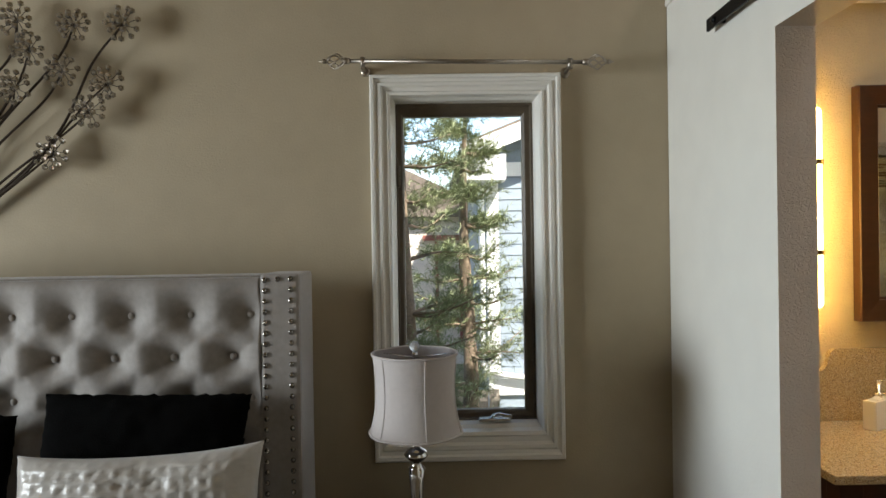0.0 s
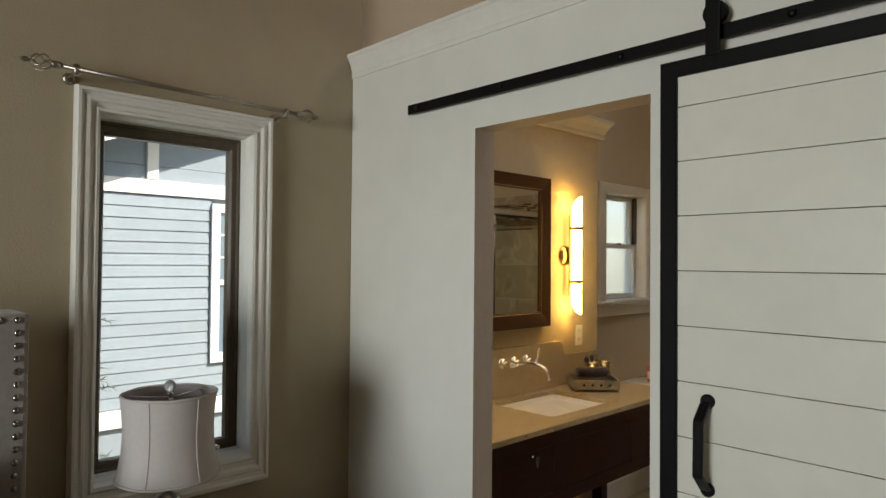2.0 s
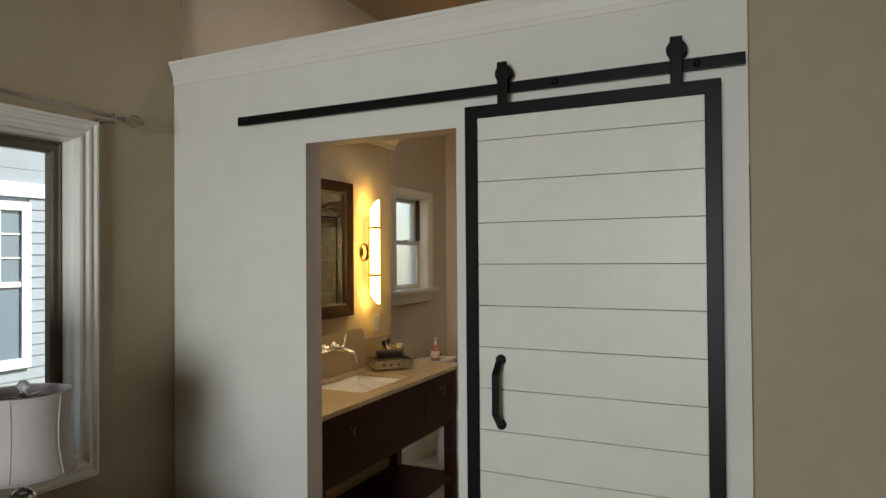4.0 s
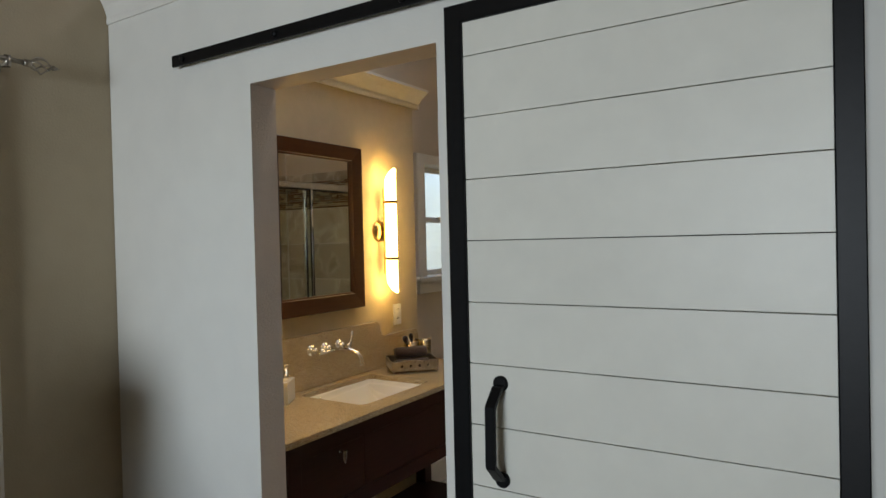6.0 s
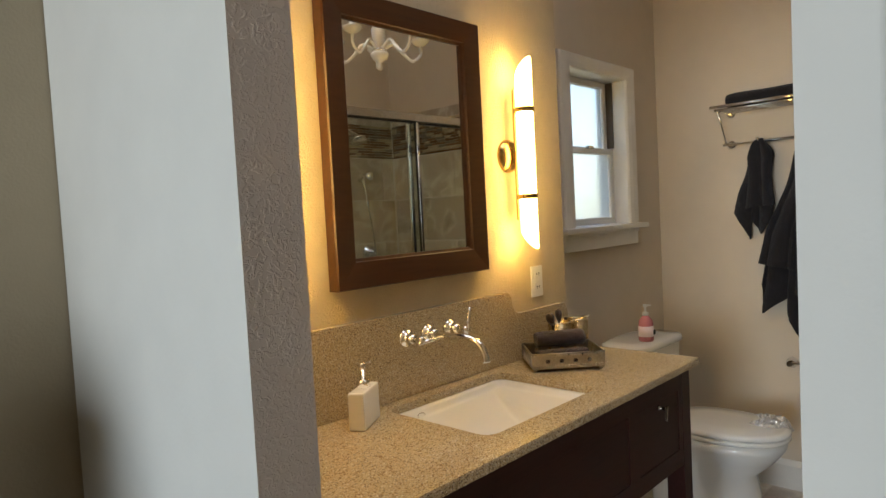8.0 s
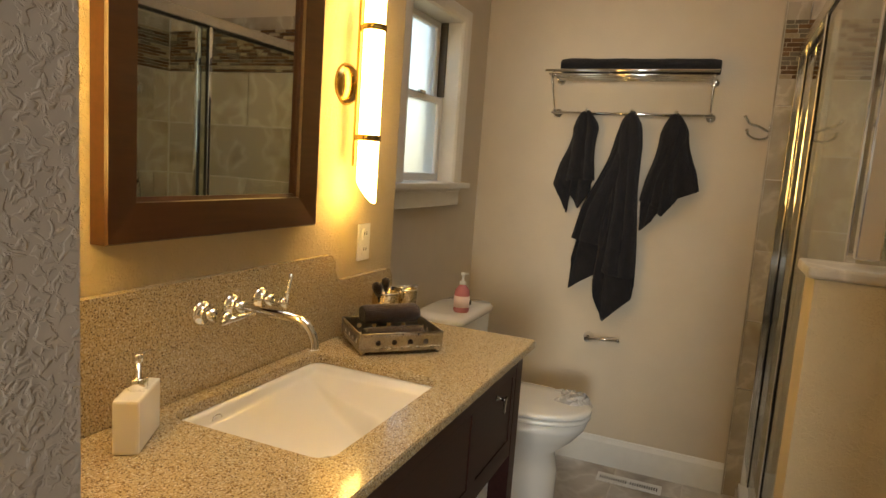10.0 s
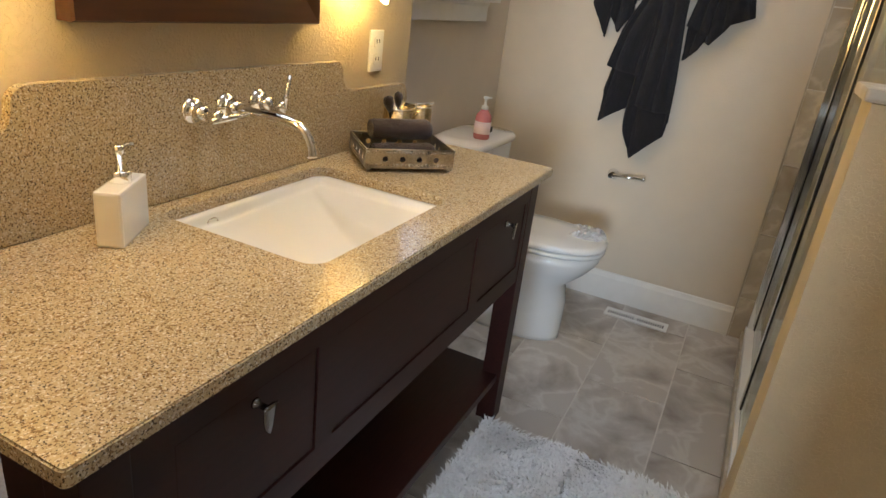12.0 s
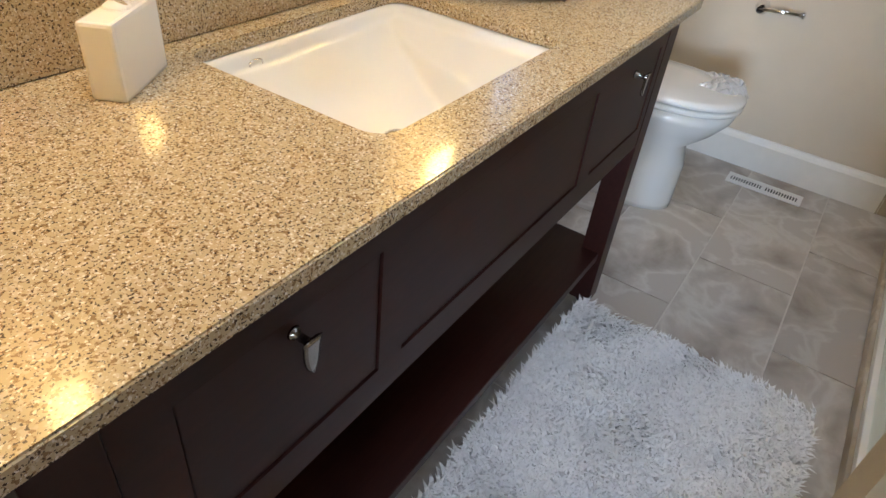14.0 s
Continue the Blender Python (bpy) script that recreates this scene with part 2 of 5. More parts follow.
MILK = mat("milk_glass", (0.85, 0.82, 0.76), 0.12, trans=0.15)
BEAD = mat("mirrored_bead", (0.52, 0.48, 0.42), 0.15, 0.8)
CRYSTAL = mat("faceted_crystal", (0.9, 0.92, 0.94), 0.02, trans=0.7, ior=1.5)
STEM = mat("dark_stem_metal", (0.05, 0.035, 0.025), 0.4, 0.7)
PAPER = mat("label_paper", (0.85, 0.70, 0.70), 0.6)
LIT = glow("lit_sconce_glass", (1.0, 0.66, 0.20), SCONCE)


# ---- builders ----
def box(bm, x0, x1, y0, y1, z0, z1, bevel=0.0):
    m = Matrix.Translation(((x0 + x1) / 2, (y0 + y1) / 2, (z0 + z1) / 2)) @ Matrix.Diagonal((x1 - x0, y1 - y0, z1 - z0, 1))
    r = bmesh.ops.create_cube(bm, size=1, matrix=m)
    if bevel:
        es = {e for v in r["verts"] for e in v.link_edges}
        bmesh.ops.bevel(bm, geom=list(es), offset=bevel, segments=2, affect="EDGES", profile=0.6)
    return r


def obox(x0, x1, y0, y1, z0, z1, bevel=0.0):
    bm = bmesh.new()
    box(bm, x0, x1, y0, y1, z0, z1, bevel)
    return bm


def lathe(bm, profile, segs=24, m=None):
    """Turns (radius, height) pairs about z."""
    m = m or Matrix()
    rings = []
    for r, z in profile:
        rings.append([bm.verts.new(m @ Vector((max(r, 1e-4) * math.cos(a), max(r, 1e-4) * math.sin(a), z))) for a in [2 * math.pi * i / segs for i in range(segs)]])
    for a, b in zip(rings, rings[1:]):
        for i in range(segs):
            f = bm.faces.new((a[i], a[(i + 1) % segs], b[(i + 1) % segs], b[i]))
            f.smooth = True
    for ring in (rings[0], rings[-1]):
        f = bm.faces.new(ring)
    return bm


def tube(bm, pts, r, segs=10, r_end=None):
    """A round bar along points."""
    pts = [Vector(p) for p in pts]
    rings, up = [], Vector((0.123, 0.45, 0.88))
    for i, p in enumerate(pts):
        d = (pts[min(i + 1, len(pts) - 1)] - pts[max(i - 1, 0)]).normalized()
        a = d.cross(up).normalized()
        b = d.cross(a)
        k = r if r_end is None else r + (r_end - r) * i / (len(pts) - 1)
        rings.append([bm.verts.new(p + k * (a * math.cos(t) + b * math.sin(t))) for t in [2 * math.pi * j / segs for j in range(segs)]])
    for a, b in zip(rings, rings[1:]):
        for i in range(segs):
            bm.faces.new((a[i], a[(i + 1) % segs], b[(i + 1) % segs], b[i])).smooth = True
    bm.faces.new(rings[0])
    bm.faces.new(rings[-1])
    return bm


def curve_pts(ps, n=10):
    """Smooth points through a few given ones."""
    ps = [Vector(p) for p in ps]
    q = [2 * ps[0] - ps[1]] + ps + [2 * ps[-1] - ps[-2]]
    out = []
    for i in range(1, len(q) - 2):
        for k in range(n):
            t = k / n
            a, b, c, d = q[i - 1], q[i], q[i + 1], q[i + 2]
            out.append(0.5 * (2 * b + (c - a) * t + (2 * a - 5 * b + 4 * c - d) * t * t + (3 * b - a - 3 * c + d) * t ** 3))
    out.append(ps[-1])
    return out


def prism(bm, outline, axis, lo, hi):
    """A flat outline pushed along an axis. axis 'y': outline in x, z; 'z': x, y; 'x': y, z."""
    def at(p, h):
        return {"y": (p[0], h, p[1]), "z": (p[0], p[1], h), "x": (h, p[0], p[1])}[axis]
    a = [bm.verts.new(at(p, lo)) for p in outline]
    b = [bm.verts.new(at(p, hi)) for p in outline]
    bm.faces.new(a)
    bm.faces.new(b)
    for i in range(len(a)):
        j = (i + 1) % len(a)
        bm.faces.new((a[i], a[j], b[j], b[i]))
    return bm


def rrect(x0, x1, y0, y1, r, n=6):
    out = []
    for cx, cy, s in ((x1 - r, y1 - r, 0), (x0 + r, y1 - r, 90), (x0 + r, y0 + r, 180), (x1 - r, y0 + r, 270)):
        out += [(cx + r * math.cos(radians(s + 90 * k / n)), cy + r * math.sin(radians(s + 90 * k / n))) for k in range(n + 1)]
    return out


def loft(bm, loops, cap=True, smooth=True):
    rings = [[bm.verts.new(p) for p in loop] for loop in loops]
    for a, b in zip(rings, rings[1:]):
        n = len(a)
        for i in range(n):
            bm.faces.new((a[i], a[(i + 1) % n], b[(i + 1) % n], b[i])).smooth = smooth
    if cap:
        bm.faces.new(rings[-1]).smooth = smooth
        bm.faces.new(rings[0]).smooth = smooth
    return bm


HERE = Vector((0, 0, 0))  # where the plan of the things being built starts


def part(name, bm, material, parent=None, label=""):
    root = parent
    while root and root.parent:
        root = root.parent
    if HERE.length and not (root and root.location.length):
        bmesh.ops.translate(bm, verts=bm.verts, vec=HERE)
    bmesh.ops.recalc_face_normals(bm, faces=bm.faces)
    me = bpy.data.meshes.new(name)
    bm.to_mesh(me)
    bm.free()
    me.materials.append(material)
    ob = new(name, me)
    if parent:
        ob.parent = parent
    if label:
        ob["label"] = label
    return ob


def thing(name, label, category, group="", kind="", at=None):
    ob = new(name)
    ob.empty_display_size = 0.1
    if at:
        ob.location = Vector(at) + HERE
    return tagged(ob, label, category, group, kind)


def structure(name, bm, material, label, category):
    return tagged(part(name, bm, material), label, category, kind="structure")


def slab_with_holes(bm, axis, lo, hi, a0, a1, b0, b1, holes):
    """A wall plate lo..hi thick along axis, a by b wide, with rectangular holes (a0, a1, b0, b1) cut through."""
    xs = sorted({a0, a1, *[h[0] for h in holes], *[h[1] for h in holes]})
    zs = sorted({b0, b1, *[h[2] for h in holes], *[h[3] for h in holes]})
    def hole(i, j):
        if i < 0 or j < 0 or i >= len(xs) - 1 or j >= len(zs) - 1:
            return True
        cx, cz = (xs[i] + xs[i + 1]) / 2, (zs[j] + zs[j + 1]) / 2
        return any(h[0] < cx < h[1] and h[2] < cz < h[3] for h in holes)
    vs = {}
    def v(i, j, s):
        if (i, j, s) not in vs:
            p = (xs[i], zs[j])
            h = hi if s else lo
            vs[i, j, s] = bm.verts.new({"y": (p[0], h, p[1]), "x": (h, p[0], p[1]), "z": (p[0], p[1], h)}[axis])
        return vs[i, j, s]
    for i in range(len(xs) - 1):
        for j in range(len(zs) - 1):
            if hole(i, j):
                continue
            for s in (0, 1):
                bm.faces.new((v(i, j, s), v(i + 1, j, s), v(i + 1, j + 1, s), v(i, j + 1, s)))
            for (di, dj), (p, q) in (((-1, 0), ((i, j), (i, j + 1))), ((1, 0), ((i + 1, j), (i + 1, j + 1))), ((0, -1), ((i, j), (i + 1, j))), ((0, 1), ((i, j + 1), (i + 1, j + 1)))):
                if hole(i + di, j + dj):
                    bm.faces.new((v(*p, 0), v(*q, 0), v(*q, 1), v(*p, 1)))
    return bm


def picture_frame(bm, axis, outer, inner, steps):
    """A mitred frame in the plane across axis; steps: (fraction from outer to inner, height along the axis) pairs."""
    def ring(f, h):
        a0, a1 = outer[0] + (inner[0] - outer[0]) * f, outer[1] + (inner[1] - outer[1]) * f
        b0, b1 = outer[2] + (inner[2] - outer[2]) * f, outer[3] + (inner[3] - outer[3]) * f
        return [bm.verts.new((a, h, b) if axis == "y" else (h, a, b)) for a, b in ((a0, b0), (a1, b0), (a1, b1), (a0, b1))]
    rings = [ring(f, h) for f, h in steps]
    for a, b in zip(rings, rings[1:] + rings[:1]):
        for i in range(4):
            bm.faces.new((a[i], a[(i + 1) % 4], b[(i + 1) % 4], b[i]))
    return bm


# ---- the shell ----
WY, BY, MY, PX, QX, FX = 2.80, 2.838, 2.69, 1.297, 1.396, 4.216
HZ = 4.6
CZ, CS = 3.25, 0.2


def ceil_z(y):
    return CZ + CS * (BY - y)


bm = bmesh.new()
slab_with_holes(bm, "y", WY, 2.95, -4.6, PX + 0.05, 0, HZ, [(0.285, 0.875, 0.82, 2.07)])
structure("wall_north", bm, BEIGE, "beige painted bedroom wall with a narrow window", "wall")
bm = bmesh.new()
slab_with_holes(bm, "y", BY, 2.99, PX + 0.054, FX, 0, HZ, [(3.312, 3.844, 1.310, 2.048)])
structure("wall_bath_north", bm, BATH, "beige painted bathroom wall with a small window", "wall")
structure("wall_mirror", obox(QX, 3.02, MY, BY - 0.003, 0, 2.33), PLASTER, "warm beige wall of knock-down plaster behind the vanity", "wall")
structure("wall_east", obox(FX, FX + 0.15, 0.3, 2.95, 0, HZ), BATH, "pale beige painted bathroom wall with towel rack", "wall")
structure("wall_bath_south", obox(QX, FX, 0.3, 0.40, 0, HZ), BATH, "beige painted wall behind the shower", "wall")
bm = bmesh.new()
slab_with_holes(bm, "x", PX, QX, 0.490, WY - 0.003, 0, 2.40, [(1.420, 2.075, -1, 2.030)])
wall = structure("wall_partition", bm, WHITE, "white painted partition wall with a doorway", "wall")
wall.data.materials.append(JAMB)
wall.data.materials.append(BATH)
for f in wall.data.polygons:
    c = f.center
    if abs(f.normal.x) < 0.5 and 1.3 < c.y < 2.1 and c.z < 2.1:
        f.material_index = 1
    elif f.normal.x > 0.5:
        f.material_index = 2
structure("wall_bedroom_east", obox(1.345, QX + 0.2, -2.6, 0.487, 0, HZ), BEIGE, "beige painted bedroom wall beside the barn door", "wall")
structure("wall_south", obox(-4.6, QX + 0.2, -2.75, -2.603, 0, HZ + 0.6), BEIGE, "beige painted bedroom wall", "wall")
bm = bmesh.new()
slab_with_holes(bm, "x", -4.75, -4.6, -2.75, 2.95, 0, HZ + 0.6, [(-0.05, 1.55, 0.72, 2.28)])
structure("wall_west", bm, BEIGE, "beige painted bedroom wall with a wide window", "wall")
structure("floor_bedroom", obox(-4.6, PX + 0.053, -2.6, WY, -0.1, 0), CARPET, "beige bedroom carpet", "floor")
bm = bmesh.new()
# sloping ceiling with a skylight well
sk = (1.70, 2.84, 0.90, 2.42)
slab_with_holes(bm, "z", 0, 0.18, -4.75, FX + 0.15, -2.75, 2.95, [sk])
for v in bm.verts:
    v.co.z += ceil_z(v.co.y)
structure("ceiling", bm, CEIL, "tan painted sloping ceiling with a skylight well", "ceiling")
win = thing("skylight_window", "bright white skylight with a pale frame in the ceiling", "skylight", kind="structure")
bm = bmesh.new()
slab_with_holes(bm, "z", 0.14, 0.20, sk[0] - 0.04, sk[1] + 0.04, sk[2] - 0.04, sk[3] + 0.04, [(sk[0] + 0.03, sk[1] - 0.03, sk[2] + 0.03, sk[3] - 0.03)])
for v in bm.verts:
    v.co.z += ceil_z(v.co.y) + 0.045
part("window_frame", bm, TRIM, win)
bm = obox(sk[0], sk[1], sk[2], sk[3], 0.21, 0.216)
for v in bm.verts:
    v.co.z += ceil_z(v.co.y) + 0.045
part("pane", bm, OPAL, win, "milky skylight pane")

# cornices on the partition and on the wall behind the vanity
PROFILE = [(0, 0), (-0.012, 0), (-0.014, 0.018), (-0.010, 0.022), (-0.012, 0.03), (-0.03, 0.06), (-0.048, 0.078), (-0.052, 0.084), (-0.058, 0.086), (-0.058, 0.10), (0, 0.10)]
bm = prism(bmesh.new(), [(PX + a * 0.55, 2.345 + b) for a, b in PROFILE], "y", 0.478, WY - 0.004)
structure("trim_cornice", bm, TRIM, "white moulded cornice along the top of the partition", "cornice")
structure("trim_partition_cap", obox(PX, QX + 0.02, 0.490, WY - 0.004, 2.402, 2.444), TRIM, "white cap on the partition top", "trim")
bm = prism(bmesh.new(), [(MY - 0.003 + a * 1.5, 2.31 + b) for a, b in PROFILE], "x", QX + 0.004, 3.06)
structure("trim_crown", bm, TRIM, "white crown moulding above the mirror wall", "crown moulding")
structure("trim_crown_cap", obox(QX + 0.004, 3.055, MY + 0.002, BY - 0.004, 2.334, 2.408), TRIM, "white cap over the mirror wall", "trim")
bm = bmesh.new()
prof = [(FX - 0.016, 0), (FX - 0.016, 0.115), (FX - 0.011, 0.125), (FX - 0.008, 0.138), (FX - 0.002, 0.142), (FX - 0.002, 0)]
a = [bm.verts.new((x, 1.52, z)) for x, z in prof]
b = [bm.verts.new((x, BY - 0.02, z)) for x, z in prof]
bm.faces.new(a), bm.faces.new(b)
for i in range(6):
    bm.faces.new((a[i], a[(i + 1) % 6], b[(i + 1) % 6], b[i]))
structure("baseboard", bm, TRIM, "white moulded baseboard along the bathroom wall", "baseboard")
structure("baseboard_window", obox(3.03, FX - 0.02, BY - 0.018, BY - 0.002, 0, 0.14, 0.003), TRIM, "white baseboard behind the toilet", "baseboard")

# ---- bedroom window ----
HERE = Vector((0.06, 0.07, 0))
win = thing("window_1", "narrow white-cased casement window with a bronze sash", "window", kind="structure")
bm = picture_frame(bmesh.new(), "y", (0.175, 0.848, 0.745, 2.11), (0.262, 0.758, 0.869, 2.022),
                   [(0, 2.728), (0, 2.70), (0.06, 2.688), (0.16, 2.688), (0.2, 2.698), (0.3, 2.700), (0.36, 2.694), (0.46, 2.694), (0.52, 2.706), (0.66, 2.708), (0.72, 2.700), (0.82, 2.704), (0.86, 2.73), (0.96, 2.745), (1.0, 2.80), (0.9, 2.80), (0.6, 2.728)])
part("casing", bm, TRIM, win, "white fluted casing")
bm = picture_frame(bmesh.new(), "y", (0.255, 0.765, 0.862, 2.03), (0.287, 0.722, 0.900, 1.98), [(0, 2.80), (0.05, 2.782), (0.3, 2.782), (0.4, 2.790), (0.8, 2.792), (1.0, 2.80), (1.0, 2.83), (0, 2.83)])
part("window_frame", bm, BRONZE, win, "dark bronze sash")
p = part("pane", obox(0.283, 0.726, 2.808, 2.814, 0.896, 1.984), GLASS, win)
p.visible_shadow = False
bm = bmesh.new()
box(bm, 0.545, 0.66, 2.735, 2.775, 0.872, 0.884, 0.004)
tube(bm, curve_pts([(0.59, 2.745, 0.885), (0.61, 2.735, 0.90), (0.655, 2.728, 0.893)], 6), 0.006, 8)
tube(bm, [(0.655, 2.728, 0.895), (0.655, 2.71, 0.897)], 0.007, 8)
part("crank", bm, STEEL, win, "folded metal window crank")
part("latch", obox(0.262, 0.275, 2.76, 2.781, 1.72, 1.80, 0.004), BRONZE, win)

# ---- bath window ----
HERE = Vector((0.028, 0.038, -0.014))
win = thing("window_2", "small white double-hung window with frosted panes", "window", kind="structure")
bm = picture_frame(bmesh.new(), "y", (3.20, 3.882, 1.30, 2.108), (3.30, 3.80, 1.345, 2.045), [(0, 2.798), (0, 2.775), (0.1, 2.768), (0.6, 2.770), (0.9, 2.775), (1.0, 2.785), (1.0, 2.945), (0.9, 2.945), (0.9, 2.798)])
part("casing", bm, TRIM, win)
part("window_sill", obox(3.17, 3.93, 2.74, 2.90, 1.318, 1.343, 0.006), TRIM, win)
part("apron", obox(3.20, 3.87, 2.772, 2.798, 1.24, 1.316, 0.004), TRIM, win)
for name, z0, z1, y in (("upper_sash", 1.69, 2.045, 2.885), ("lower_sash", 1.347, 1.715, 2.855)):
    bm = picture_frame(bmesh.new(), "y", (3.31, 3.79, z0, z1), (3.345, 3.755, z0 + 0.032, z1 - 0.03), [(0, y), (0.1, y - 0.004), (0.9, y - 0.004), (1, y), (1, y + 0.026), (0, y + 0.026)])
    s = part(name, bm, PLASTIC, win)
    p = part("pane", obox(3.34, 3.76, y + 0.010, y + 0.015, z0 + 0.028, z1 - 0.026), FROST, s, "frosted pane")
    p.visible_shadow = False
part("jamb_track", obox(3.7915, 3.799, 2.850, 2.905, 1.72, 2.044), BRONZE, win, "dark sash track")
part("sash_lock", obox(3.53, 3.58, 2.838, 2.854, 1.708, 1.722, 0.003), STEEL, win)

# ---- curtain rod ----
HERE = Vector((0.06, 0.07, 0.006))
rod = thing("curtain_rod", "thin brushed metal curtain rod with twisted cage finials above the window", "curtain rod")
bm = tube(bmesh.new(), [(0.11, 2.64, 2.135), (0.92, 2.64, 2.122)], 0.0075, 12)
part("pole", bm, ROD, rod)
for sx, x0 in ((-1, 0.11), (1, 0.92)):
    zc = 2.135 if sx < 0 else 2.122
    bm = bmesh.new()
    for k in range(5):
        a0 = 2 * math.pi * k / 5
        pts = []
        for i in range(13):
            t = i / 12
            r = 0.004 + 0.021 * math.sin(math.pi * t) ** 0.9
            a = a0 + 2.0 * t
            pts.append((x0 + sx * (0.012 + 0.06 * t), 2.64 + r * math.cos(a), zc + r * math.sin(a)))
        tube(bm, pts, 0.0025, 6)
    lathe(bm, [(0.0, 0), (0.007, 0.004), (0.008, 0.012), (0.003, 0.022), (0.0, 0.03)], 12, Matrix.Translation((x0 + sx * 0.072, 2.64, zc)) @ Euler((0, sx * math.pi / 2, 0)).to_matrix().to_4x4())
    lathe(bm, [(0.0, -0.012), (0.011, -0.01), (0.012, 0.006), (0.006, 0.014)], 12, Matrix.Translation((x0 + sx * 0.004, 2.64, zc)) @ Euler((0, sx * math.pi / 2, 0)).to_matrix().to_4x4())
    part("finial", bm, ROD, rod, "open twisted cage finial")
    bm = bmesh.new()
    bx = x0 - sx * 0.05
    tube(bm, [(bx, 2.729, zc - 0.012), (bx, 2.64, zc - 0.012)], 0.006, 8)
    lathe(bm, [(0.018, 0), (0.018, 0.006), (0.01, 0.01)], 14, Matrix.Translation((bx, 2.729, zc - 0.014)) @ Euler((math.pi / 2, 0, 0)).to_matrix().to_4x4())
    tube(bm, [(bx, 2.64, zc - 0.022), (bx, 2.64, zc + 0.012)], 0.009, 8)
    part("bracket", bm, ROD, rod)

# ---- barn door ----
HERE = Vector((0.077, 0.075, 0.004))
door = thing("barn_door", "white plank sliding barn door in a black steel frame, slid open", "door")
y0, y1, z0, z1, fx = 0.485, 1.289, 0.025, 2.082, 1.165
bm = picture_frame(bmesh.new(), "x", (y0, y1, z0, z1), (y0 + 0.044, y1 - 0.044, z0 + 0.044, z1 - 0.042), [(0, fx + 0.002), (0.05, fx), (0.95, fx), (1, fx + 0.002), (1, fx + 0.036), (0, fx + 0.036)])
part("door_frame", bm, BLACK, door, "black steel frame")
z = 1.9635
stack = [z1 - 0.041]
while z > z0 + 0.06:
    stack.append(z)
    z -= 0.1390
stack.append(z0 + 0.043)
for a, b in zip(stack, stack[1:]):
    part("plank", obox(fx + 0.008, fx + 0.026, y0 + 0.0445, y1 - 0.0445, b + 0.0009, a - 0.0009, 0.0012), PLANK, door)
part("backing", obox(fx + 0.027, fx + 0.033, y0 + 0.044, y1 - 0.044, z0 + 0.044, z1 - 0.042), DARK, door)
HB = [(0.004, 1.228), (-0.010, 1.222), (-0.046, 1.186), (-0.048, 1.060), (-0.010, 1.022), (0.004, 1.016)]
bm = bmesh.new()
loops = []
for i, (dx, zz) in enumerate(HB):
    dd = (0.0, 0.006, 0.006, -0.006, -0.006, 0.0)[i] * 0.6
    loops.append([(fx + dx - 0.005, 1.166 - 0.012, zz + dd), (fx + dx - 0.005, 1.166 + 0.012, zz + dd), (fx + dx + 0.004, 1.166 + 0.012, zz - dd), (fx + dx + 0.004, 1.166 - 0.012, zz - dd)])
loft(bm, loops, smooth=False)
bmesh.ops.recalc_face_normals(bm, faces=bm.faces)
bmesh.ops.bevel(bm, geom=bm.edges[:], offset=0.0015, segments=1, affect="EDGES")
hn = part("handle", bm, BLACK, door, "black bent flat steel pull handle")
for zc in (1.229, 1.015):
    plate = part("handle_plate", lathe(bmesh.new(), [(0.0175, 0), (0.0175, 0.006), (0.014, 0.009)], 18, Matrix.Translation((fx + 0.0075, 1.166, zc)) @ Euler((0, -math.pi / 2, 0)).to_matrix().to_4x4()), BLACK, hn)
for yc in (1.150, 0.605):
    hg = part("hanger", obox(fx - 0.007, fx - 0.001, yc - 0.018, yc + 0.018, 2.075, 2.218, 0.003), BLACK, door, "black strap hanger")
    part("roller", lathe(bmesh.new(), [(0.028, 0), (0.030, 0.003), (0.025, 0.008), (0.025, 0.013), (0.030, 0.018), (0.028, 0.021)], 24, Matrix.Translation((1.168, yc, 2.182)) @ Euler((0, math.pi / 2, 0)).to_matrix().to_4x4()), BLACK, hg)
rail = thing("barn_door_rail", "black flat steel sliding door rail bolted over the doorway", "rail")
part("track", obox(1.190, 1.198, 0.420, 2.325, 2.120, 2.156, 0.002), BLACK, rail)
for yc in (0.55, 0.98, 1.42, 1.86, 2.27):
    bm = lathe(bmesh.new(), [(0.0, -0.010), (0.008, -0.009), (0.011, -0.004), (0.010, 0.0), (0.010, 0.034)], 12, Matrix.Translation((1.191, yc, 2.138)) @ Euler((0, math.pi / 2, 0)).to_matrix().to_4x4())
    part("bolt", bm, BLACK, rail)

